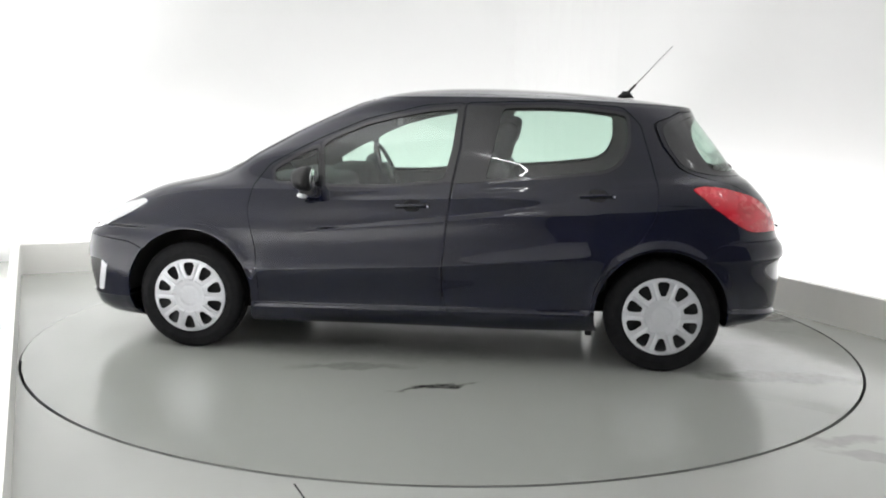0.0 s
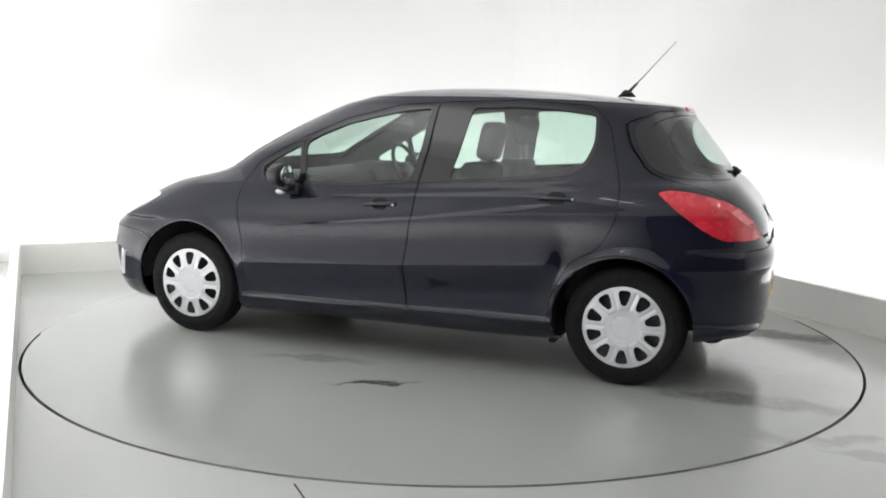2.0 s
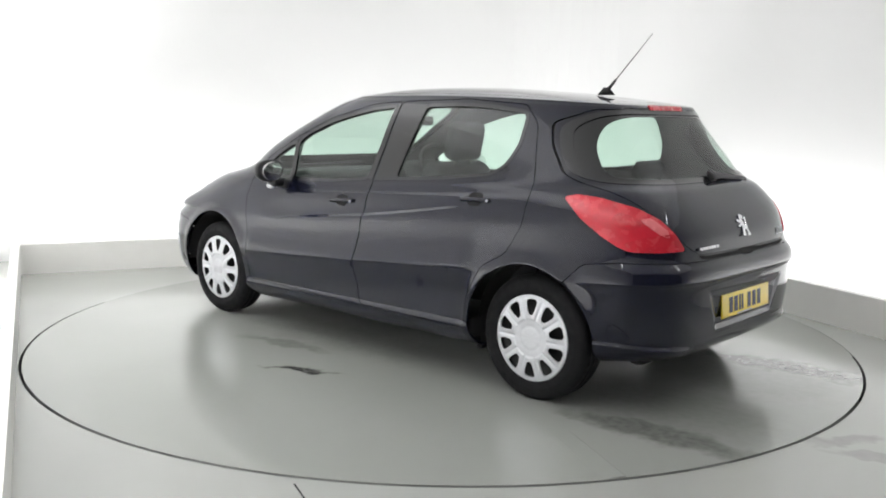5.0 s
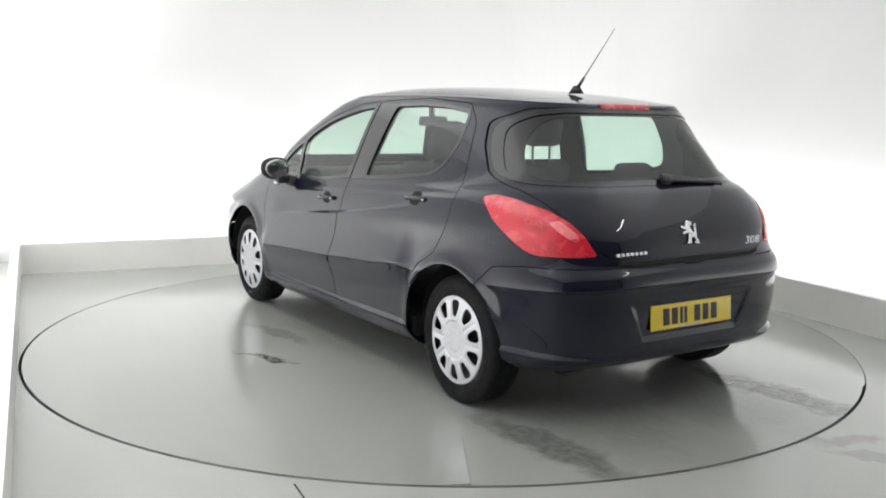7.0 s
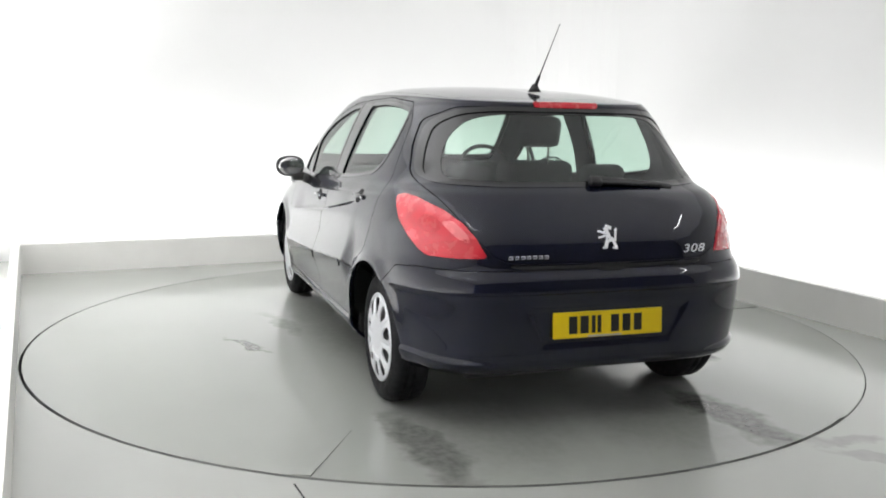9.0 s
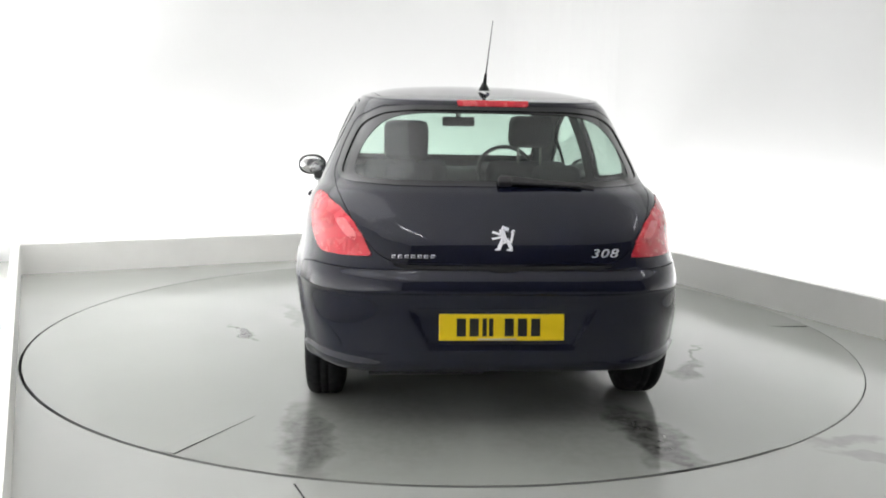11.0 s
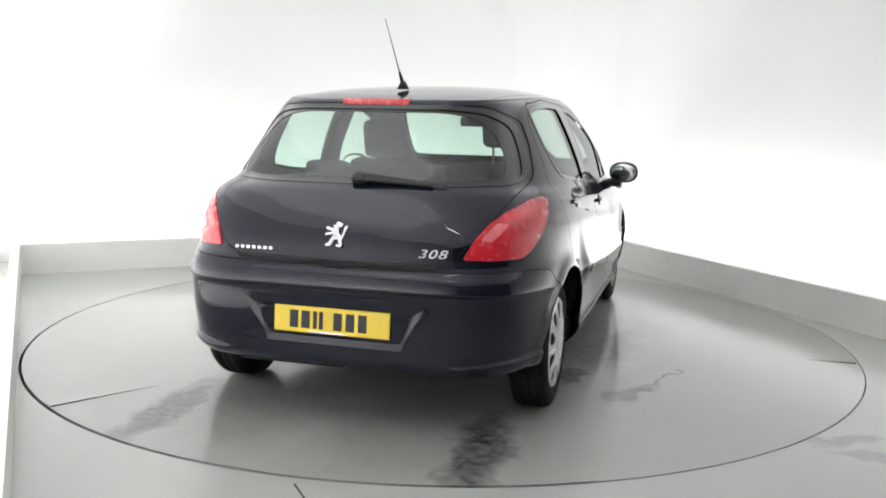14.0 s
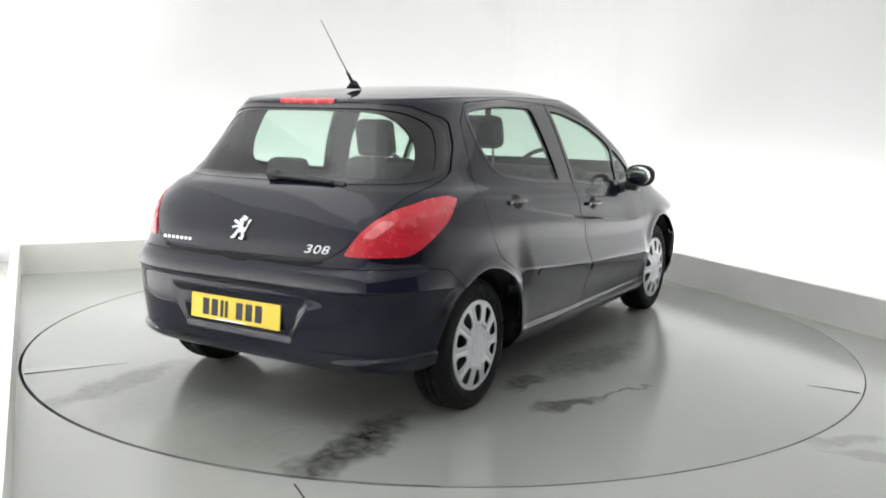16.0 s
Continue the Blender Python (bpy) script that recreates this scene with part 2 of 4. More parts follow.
bm = bmesh.new()
inner = [bm.verts.new((math.cos(a) * (RADIUS + 0.006), math.sin(a) * (RADIUS + 0.006), 0)) for a in np.linspace(0, 2 * math.pi, 256, endpoint=False)]
outer = [bm.verts.new((math.cos(a) * 14, math.sin(a) * 14, 0)) for a in np.linspace(0, 2 * math.pi, 256, endpoint=False)]
for k in range(256):
    j = (k + 1) % 256
    bm.faces.new((inner[k], outer[k], outer[j], inner[j]))
setting(part("floor", bm, FLOOR, None), "pale grey epoxy-coated concrete studio floor")
bm = bmesh.new()
rim = [[bm.verts.new((math.cos(a) * r, math.sin(a) * r, z)) for a in np.linspace(0, 2 * math.pi, 256, endpoint=False)] for r, z in ((RADIUS + 0.0065, -0.001), (RADIUS + 0.0065, -0.08))]
for k in range(256):
    j = (k + 1) % 256
    bm.faces.new((rim[1][k], rim[0][k], rim[0][j], rim[1][j]))
bm.faces.new(rim[1])
setting(part("turntable_pit", bm, DARK, None), "dark shallow pit under the turntable")


def wall_path(p0, p1, q1, q0, r):
    """A U-shaped run in plan, with rounded far corners."""
    pts = [(p0, q0), (p0, q1 - r)]
    pts += [(p0 + r - r * math.cos(a), q1 - r + r * math.sin(a)) for a in np.linspace(0, math.pi / 2, 13)[1:]]
    pts += [(p1 - r + r * math.sin(a), q1 - r + r * math.cos(a)) for a in np.linspace(0, math.pi / 2, 13)]
    pts += [(p1, q0)]
    return pts


def run(name, path, out, z0, z1, mat, label):
    """A wall along a path, thick by the outward offset path."""
    bm = bmesh.new()
    rows = []
    for (p, q), (p2, q2) in zip(path, out):
        rows.append([bm.verts.new(room(a, b, z)) for a, b, z in ((p, q, z0), (p, q, z1), (p2, q2, z1), (p2, q2, z0))])
    for a, b in zip(rows, rows[1:]):
        for k in range(4):
            j = (k + 1) % 4
            bm.faces.new((a[k], b[k], b[j], a[j]))
    bm.faces.new(rows[0])
    bm.faces.new(rows[-1][::-1])
    bmesh.ops.recalc_face_normals(bm, faces=bm.faces)
    return setting(part(name, bm, mat, None), label)


S = SETBACK
run("wall_back", wall_path(P_LEFT - S, P_RIGHT + S, Q_BACK + S, Q_NEAR, 0.9), wall_path(P_LEFT - S - 0.2, P_RIGHT + S + 0.2, Q_BACK + S + 0.2, Q_NEAR, 1.1),
    0, CEIL_H, WALL, "white seamless studio wall with rounded corners, lit from below")
run("plinth", wall_path(P_LEFT, P_RIGHT, Q_BACK, Q_NEAR, 0.03), wall_path(P_LEFT - 0.06, P_RIGHT + 0.06, Q_BACK + 0.06, Q_NEAR, 0.09),
    0, PLINTH_H, PLINTH, "low cream painted plinth along the foot of the studio wall")
# added out of view: a dark wall standing for the unlit open end
bm = bmesh.new()
vs = [bm.verts.new(room(p, q, z)) for q in (Q_NEAR - 0.02, Q_NEAR - 0.22) for p, z in ((P_LEFT - 1, 0), (P_RIGHT + 1, 0), (P_RIGHT + 1, CEIL_H), (P_LEFT - 1, CEIL_H))]
for f in ((0, 1, 2, 3), (7, 6, 5, 4), (0, 4, 5, 1), (1, 5, 6, 2), (2, 6, 7, 3), (3, 7, 4, 0)):
    bm.faces.new([vs[k] for k in f])
setting(part("wall_near", bm, GREY_WALL, None), "unseen dark grey wall added to darken the car's reflections")
bm = bmesh.new()
vs = [bm.verts.new(room(p, q, z)) for z in (CEIL_H + 0.003, CEIL_H + 0.15) for p, q in ((P_LEFT - 1, Q_NEAR - 0.3), (P_RIGHT + 1, Q_NEAR - 0.3), (P_RIGHT + 1, Q_BACK + 1), (P_LEFT - 1, Q_BACK + 1))]
for f in ((0, 1, 2, 3), (7, 6, 5, 4), (0, 4, 5, 1), (1, 5, 6, 2), (2, 6, 7, 3), (3, 7, 4, 0)):
    bm.faces.new([vs[k] for k in f])
setting(part("ceiling", bm, CEILING, None), "plain white studio ceiling")

# ---- turntable ----
turntable = tagged(new("turntable"), "large round grey floor turntable set flush in the floor", "turntable")
r0, h = RADIUS - 0.004, 0.002
bm = bmesh.new()
# the gap is wider along one half of the deck's edge
edge = [(a, RADIUS - (0.0090 if radians(29) < a < radians(211) else -0.0005)) for a in np.linspace(0, 2 * math.pi, 360, endpoint=False)]
top = [bm.verts.new((math.cos(a) * r, math.sin(a) * r, h)) for a, r in edge]
bot = [bm.verts.new((v.co.x, v.co.y, -0.06)) for v in top]
bm.faces.new(top)
for k in range(360):
    bm.faces.new((bot[k], bot[(k + 1) % 360], top[(k + 1) % 360], top[k]))
part("deck", bm, DECK, turntable, "pale grey painted deck with damp marks and painted shade under the car")
# radial joints: the edge of one deck sheet stands a few millimetres proud, and slopes away behind
for angle, inner, face in ((149.4, 1.90, 1), (270.5, 2.16, -1)):
    spin = Matrix.Rotation(radians(angle), 3, "Z")
    r1, mid = r0 - 0.012, (r0 + inner) / 2
    prof = ((inner, 0.0006), (mid, 0.0030), (r1, 0.0046))
    bm = bmesh.new()
    rings = [[bm.verts.new((r, face * y, h + z)) for y, z in ((0.0008, -0.004), (0.0008, k), (0, k), (0, -0.004))] for r, k in prof]
    for p, q in zip(rings, rings[1:]):
        for k in range(4):
            bm.faces.new((p[k], p[(k + 1) % 4], q[(k + 1) % 4], q[k]))
    bm.faces.new(rings[0][::-1])
    bm.faces.new(rings[-1])
    bmesh.ops.recalc_face_normals(bm, faces=bm.faces)
    bmesh.ops.rotate(bm, cent=(0, 0, 0), matrix=spin, verts=bm.verts)
    part("deck_joint", bm, DARK, turntable, "thin dark joint in the deck")
    bm = bmesh.new()
    rings = [[bm.verts.new((r, face * y, h + z)) for y, z in ((0, -0.004), (0, k + 0.0002), (-0.09, 0.0003), (-0.09, -0.004))] for r, k in prof]
    for p, q in zip(rings, rings[1:]):
        for k in range(4):
            bm.faces.new((p[k], p[(k + 1) % 4], q[(k + 1) % 4], q[k]))
    bm.faces.new(rings[0][::-1])
    bm.faces.new(rings[-1])
    bmesh.ops.recalc_face_normals(bm, faces=bm.faces)
    bmesh.ops.rotate(bm, cent=(0, 0, 0), matrix=spin, verts=bm.verts)
    part("deck_edge", bm, DECK, turntable, "slightly raised edge of a deck sheet")
bm = bmesh.new()
box(bm, (-0.003, -0.42, 0), (0.003, 0.42, 0.0012), 0, Matrix.Translation((-0.35, -2.80, 0)) @ pose(0, 0, 0, 0, 0, 25))
setting(part("expansion_joint", bm, DARK, None), "thin dark expansion joint in the concrete floor")

# ---- the car: u forward from the rear axle, v to its left, w up ----
CU, CV = 1.255, 0.083
U0 = 1.0
car = tagged(new("car"), "dark blue five-door hatchback car on a turntable", "car")


def row(uf, ur, half, wf, wm, wr, nf=5.5, nr=4.6, tilt=0.0):
    """One level of the skin: front and rear ends, half width, heights at front, middle and rear, roundness in plan, slope amidships."""
    return np.array([uf, ur, half, wf, wm, wr, nf, nr, tilt])


ROWS = np.array([
    row(3.00, -0.42, 0.700, 0.13, 0.17, 0.25),
    row(3.20, -0.58, 0.790, 0.14, 0.19, 0.26, 6.0, 5.5),
    row(3.275, -0.645, 0.851, 0.185, 0.245, 0.30, 6.5, 5.2),
    row(3.28, -0.657, 0.874, 0.27, 0.29, 0.355, 8.0, 5.2),
    row(3.29, -0.660, 0.878, 0.30, 0.315, 0.385, 8.0, 5.2),
    row(3.31, -0.668, 0.892, 0.42, 0.45, 0.48, 8.0, 5.2, -0.03),
    row(3.31, -0.672, 0.896, 0.51, 0.54, 0.595, 8.0, 5.2, -0.05),
    row(3.305, -0.688, 0.896, 0.54, 0.57, 0.622, 8.0, 5.2, -0.06),
    row(3.30, -0.680, 0.888, 0.58, 0.64, 0.670, 8.0, 5.1, -0.07),
    row(3.29, -0.653, 0.882, 0.63, 0.70, 0.712, 8.0, 4.9, -0.09),
    row(3.27, -0.634, 0.880, 0.67, 0.765, 0.80, 7.0, 4.6, -0.10),
    row(3.27, -0.617, 0.875, 0.70, 0.795, 0.84, 7.6, 4.7, -0.10),
    row(3.23, -0.592, 0.866, 0.74, 0.82, 0.88, 7.2, 4.9, -0.095),
    row(3.10, -0.553, 0.850, 0.805, 0.885, 0.93, 6.2, 5.0, -0.08),
    row(2.88, -0.488, 0.826, 0.905, 0.945, 1.0, 5.8, 4.8, -0.06),
    row(2.52, -0.424, 0.799, 0.99, 0.995, 1.052, 6.5, 4.2, -0.05),
    row(2.27, -0.353, 0.758, 1.12, 1.12, 1.15, 8.0, 4.0, -0.02),
    row(2.02, -0.267, 0.706, 1.25, 1.25, 1.26, 8.0, 4.0),
    row(1.745, -0.187, 0.644, 1.375, 1.375, 1.36, 7.5, 4.2),
    row(1.62, -0.172, 0.600, 1.418, 1.425, 1.388, 7.0, 4.4),
    row(1.575, -0.152, 0.574, 1.432, 1.440, 1.400, 6.5, 4.4),
    row(1.48, -0.080, 0.430, 1.460, 1.474, 1.413, 4.4, 3.8),
    row(1.42, 0.01, 0.220, 1.473, 1.490, 1.425, 3.0, 3.2),
    row(1.36, 0.09, 0.000, 1.476, 1.494, 1.434, 3.0, 3.0),
])


def spline(R, per):
    out = []
    for k in range(len(R) - 1):
        a, b = R[k], R[k + 1]
        ma = (R[k + 1] - R[k - 1]) / 2 if k else b - a
        mb = (R[k + 2] - R[k]) / 2 if k + 2 < len(R) else b - a
        for t in np.linspace(0, 1, per, endpoint=False):
            h1, h2, h3, h4 = 2 * t**3 - 3 * t**2 + 1, t**3 - 2 * t**2 + t, -2 * t**3 + 3 * t**2, t**3 - t**2
            out.append(h1 * a + h2 * ma + h3 * b + h4 * mb)
    return np.array(out + [R[-1]])


def push(G):
    """Raise the lips of the wheel arches and sink the number plate's recess."""
    u, v, w = G[..., 0], G[..., 1], G[..., 2]
    for cu, cw, r in ((2.585, 0.322, 0.367), (0.010, 0.313, 0.352)):
        d = np.abs(np.hypot(u - cu, w - cw) - r)
        G[..., 1] += np.sign(v) * 0.014 * np.exp(-(d / 0.034) ** 2) * (np.abs(v) > 0.6) * (w > 0.2)
    wide = 0.36 + (w - 0.48) * 0.5
    d = np.minimum(np.minimum(wide - np.abs(v), 0.565 - w), w - 0.37)
    G[..., 0] += np.where(u < -0.4, 0.009 * ease(d / 0.03), 0)
    # the bumper's lower lip flares out at both corners
    lip = ease((np.abs(v) - 0.40) / 0.22) * (u < -0.12) * ease((0.330 + 0.09 * (np.abs(v) - 0.55) - w) / 0.022) * ease((w - 0.24) / 0.05)
    G[..., 0] -= 0.014 * lip * ease((-0.3 - u) / 0.2)
    G[..., 1] += np.sign(v) * 0.012 * lip
    flank = np.sign(v) * (np.abs(v) > 0.55)
    # crease: the flank steps in above a line that climbs to the tail
    line = 0.790 - 0.104 * (u - 1.0) + 0.045 * np.maximum(0, 1.15 - u)
    fade = ease((2.10 - u) / 0.30) * ease((u - 0.30) / 0.30)
    G[..., 1] -= flank * fade * 0.009 * ease((w - line) / 0.020) * ease((line + 0.16 - w) / 0.13)
    # shoulder under the windows
    line2 = 0.905 - 0.055 * (u - 1.0)
    G[..., 1] -= flank * ease((1.9 - u) / 0.4) * ease((u + 0.1) / 0.3) * 0.006 * ease((w - line2) / 0.02) * ease((line2 + 0.10 - w) / 0.07)
    # below the crease the flank sweeps out to a ledge that meets both wheel arches, then tucks in to the sill
    ledge = np.interp(u, [0.3, 0.47, 1.165, 2.05, 2.3], [0.628, 0.607, 0.542, 0.492, 0.478])
    fade = ease((2.24 - u) / 0.10) * ease((u - 0.29) / 0.12)
    k = np.clip((line - w) / (line - ledge), 0, 1)
    G[..., 1] += flank * fade * 0.032 * k ** 2.2 * ease((w - ledge + 0.17) / 0.174)
    # the sill's ledge
    line = 0.305 - 0.018 * (u - 1.3)
    fade = ease((2.24 - u) / 0.05) * ease((u - 0.34) / 0.05)
    G[..., 1] += flank * fade * 0.015 * ease((line + 0.012 - w) / 0.045)


def ease(k):
    k = np.clip(k, 0, 1)
    return k * k * (3 - 2 * k)


def skin(per=10, cols=480):
    """The whole outer skin as one closed sheet: every row is a rounded oblong in plan that rises or falls along the car."""
    R = spline(ROWS, per)
    th = np.linspace(0, 2 * math.pi, cols, endpoint=False)
    c, s = np.cos(th), np.sin(th)
    G = np.zeros((len(R), cols, 3))
    for i, (uf, ur, half, wf, wm, wr, nf, nr, tilt) in enumerate(R):
        n = np.where(c > 0, nf, nr)
        rad = (np.abs(c) ** n + np.abs(s) ** n) ** (-1 / n)
        x, y = rad * c, rad * s
        k = np.abs(x) ** 2
        G[i, :, 0] = U0 + np.where(x > 0, x * (uf - U0), x * (U0 - ur))
        G[i, :, 1] = half * y
        ends = np.where(x > 0, wf - wm - tilt * (uf - U0), wr - wm - tilt * (ur - U0))
        G[i, :, 2] = wm + tilt * (G[i, :, 0] - U0) + ends * k
    push(G)
    du = np.roll(G, -1, 1) - np.roll(G, 1, 1)
    dk = np.gradient(G, axis=0)
    Nn = np.cross(du, dk)
    Nn[-1] = (0, 0, 1)
    ln = np.linalg.norm(Nn, axis=2, keepdims=True)
    Nn = Nn / np.maximum(ln, 1e-9)
    rws = len(R)
    idx = np.arange(rws * cols).reshape(rws, cols)
    a, b = idx[:-1], np.roll(idx, -1, 1)[:-1]
    d, e = idx[1:], np.roll(idx, -1, 1)[1:]
    F = np.vstack([np.stack([a, b, e], -1).reshape(-1, 3), np.stack([a, e, d], -1).reshape(-1, 3)])
    return G.reshape(-1, 3), Nn.reshape(-1, 3), F


SKIN = skin()
SHIFT = np.array([CU, CV, 0])


def panel(name, mesh, mat, parent=None, label="", rim=0.012, lift=0.0):
    mesh = (mesh[0] + mesh[1] * lift, mesh[1], mesh[2])
    V, Nn, F = rimmed(mesh, rim) if rim else mesh
    return mesh_object(name, V - SHIFT, F, mat, parent or car, label, Nn)


def side(pts, r=0.03):
    f = inside(pts, r)
    return lambda V: f(np.stack([V[:, 0], V[:, 2]], 1)) + np.where(np.abs(V[:, 1]) < 0.4, 5, 0)


def rear(pts, r=0.03):
    f = inside(pts, r)
    return lambda V: f(np.stack([np.abs(V[:, 1]), V[:, 2]], 1)) + np.where(V[:, 0] > 0.6, 5, 0)


def front(pts, r=0.03):
    f = inside(pts, r)
    return lambda V: f(np.stack([np.abs(V[:, 1]), V[:, 2]], 1)) + np.where(V[:, 0] < 1.2, 5, 0)


def corner(pts, r=0.03):
    """An outline that wraps the rear corner, drawn on u + |v| and w."""
    f = inside(pts, r)
    return lambda V: f(np.stack([V[:, 0] + np.abs(V[:, 1]), V[:, 2]], 1)) + np.where((V[:, 0] > 0.3) | (np.abs(V[:, 1]) < 0.3), 5, 0)


def circle(u, w, r):
    return lambda V: np.hypot(V[:, 0] - u, V[:, 2] - w) - r + np.where(np.abs(V[:, 1]) < 0.45, 5, 0)


def out(f, gap=0.0):
    return lambda V: gap - f(V)


def shrink(f, by):
    return lambda V: f(V) + by


def cut(*fields, mesh=None):
    m = SKIN if mesh is None else mesh
    for f in fields:
        m = clip(m, f)
    return m


def half(sgn):
    return lambda V: -sgn * V[:, 1]


W_FRONT = side([(1.83, 0.945), (1.853, 1.165), (1.77, 1.213), (1.62, 1.275), (1.46, 1.318), (1.28, 1.355), (1.115, 1.372), (1.135, 1.15), (1.175, 0.985), (1.5, 0.950)], 0.02)
W_QUARTER = side([(2.11, 0.955), (2.125, 1.02), (1.99, 1.10), (1.878, 1.158), (1.855, 0.945)], 0.015)
W_REAR = side([(0.965, 0.992), (0.925, 1.15), (0.885, 1.378), (0.62, 1.385), (0.42, 1.376), (0.215, 1.35), (0.205, 1.20), (0.245, 1.10), (0.32, 1.055), (0.62, 1.018)], 0.035)
W_SCREEN = front([(-0.3, 1.02), (0.55, 1.02), (0.66, 1.03), (0.645, 1.15), (0.595, 1.27), (0.54, 1.37), (0.46, 1.405), (-0.3, 1.41)])
W_BACK = rear([(-0.3, 1.043), (0.4, 1.043), (0.66, 1.050), (0.695, 1.075), (0.655, 1.19), (0.60, 1.30), (0.50, 1.352), (0.36, 1.366), (-0.3, 1.368)], 0.05)
WINDOWS = (W_FRONT, W_QUARTER, W_REAR, W_SCREEN, W_BACK)
ARCH_F, ARCH_R = circle(2.585, 0.322, 0.362), circle(0.010, 0.313, 0.347)
TAIL = corner([(0.672, 0.978), (0.58, 0.992), (0.45, 0.982), (0.235, 0.942), (0.10, 0.895), (0.01, 0.84), (-0.075, 0.757), (0.10, 0.752), (0.30, 0.754), (0.37, 0.773), (0.46, 0.815), (0.58, 0.885)], 0.02)
HEAD = side([(3.36, 0.64), (3.28, 0.72), (3.12, 0.775), (2.90, 0.835), (2.86, 0.815), (2.95, 0.755), (3.09, 0.685), (3.2, 0.65)], 0.02)
FOG_EDGE = side([(3.085, 0.46), (3.125, 0.485), (3.128, 0.45), (3.168, 0.305), (3.130, 0.305)], 0.008)
FOG = side([(3.36, 0.28), (3.36, 0.49), (3.13, 0.49), (3.09, 0.45), (3.13, 0.31)], 0.02)
DOOR_F = side([(2.185, 0.292), (2.18, 0.42), (2.195, 0.57), (2.255, 0.80), (2.235, 0.93), (2.15, 1.05), (1.87, 1.196), (1.62, 1.305), (1.30, 1.386), (1.085, 1.402), (1.10, 1.15), (1.135, 0.95), (1.157, 0.73), (1.168, 0.52), (1.163, 0.292)], 0.03)
DOOR_R = side([(1.157, 0.292), (1.162, 0.52), (1.151, 0.73), (1.129, 0.95), (1.094, 1.15), (1.079, 1.402), (0.62, 1.418), (0.24, 1.392), (0.145, 1.30), (0.085, 1.10), (0.052, 0.98), (0.058, 0.83), (0.14, 0.69), (0.27, 0.62), (0.36, 0.45), (0.385, 0.292)], 0.03)
BUMPER_F = inside([(2.78, 0.05), (2.84, 0.56), (2.95, 0.60), (3.2, 0.62), (4, 0.62), (4, 0.05)], 0.02)
BUMPER_R = inside([(-0.16, 0.05), (-0.19, 0.60), (-0.27, 0.690), (-0.42, 0.708), (-1, 0.708), (-1, 0.05)], 0.02)
BONNET = inside([(3.30, -0.52), (3.05, -0.66), (2.55, -0.70), (2.36, -0.66), (2.50, 0), (2.36, 0.66), (2.55, 0.70), (3.05, 0.66), (3.30, 0.52), (3.36, 0)], 0.05)
ROOF = inside([(0.02, -0.50), (0.5, -0.545), (1.35, -0.545), (1.52, -0.47), (1.60, 0), (1.52, 0.47), (1.35, 0.545), (0.5, 0.545), (0.02, 0.50), (-0.06, 0)], 0.05)
GATE = rear([(-0.3, 0.727), (0.40, 0.735), (0.455, 0.737), (0.52, 0.77), (0.60, 0.86), (0.655, 0.95), (0.70, 1.02), (0.715, 1.07), (0.67, 1.20), (0.615, 1.315), (0.50, 1.372), (-0.3, 1.386)], 0.03)


def low(f, a, b):
    return lambda V: f(V[:, [a, b]])


F_BUMP, R_BUMP = low(BUMPER_F, 0, 2), low(BUMPER_R, 0, 2)
HOOD = lambda V: low(BONNET, 0, 1)(V) + np.where((V[:, 2] < 0.70) | (V[:, 0] < 2.2), 5, 0)
TOP = lambda V: low(ROOF, 0, 1)(V) + np.where(V[:, 2] < 1.36, 5, 0)
LAMP_UP = rear([(-0.3, 1.373), (0.158, 1.373), (0.163, 1.396), (-0.3, 1.398)], 0.005)
G = 0.0018
LEFT, RIGHT = half(1), half(-1)
NOT_WINDOW = [out(f) for f in WINDOWS]
NOT_ARCH = [out(ARCH_F), out(ARCH_R)]

# shell and closing panels
shell = cut(*NOT_WINDOW, *NOT_ARCH, out(TAIL), out(HEAD), *[out(f, G) for f in (DOOR_F, DOOR_R, F_BUMP, R_BUMP, HOOD, TOP, GATE)])
panel("body", shell, PAINT, label="glossy midnight blue painted body shell")
panel("bonnet", cut(shrink(HOOD, G), out(HEAD), out(W_SCREEN)), PAINT)
panel("roof", cut(shrink(TOP, G), out(W_SCREEN), out(W_BACK)), PAINT)
tailgate = panel("tailgate", cut(shrink(GATE, G), out(W_BACK), out(TAIL), out(R_BUMP), out(LAMP_UP)), PAINT)
bumper = panel("rear_bumper", cut(shrink(R_BUMP, G), *NOT_ARCH, out(TAIL)), PAINT)
panel("front_bumper", cut(shrink(F_BUMP, G), *NOT_ARCH, out(FOG), out(HEAD)), PAINT)
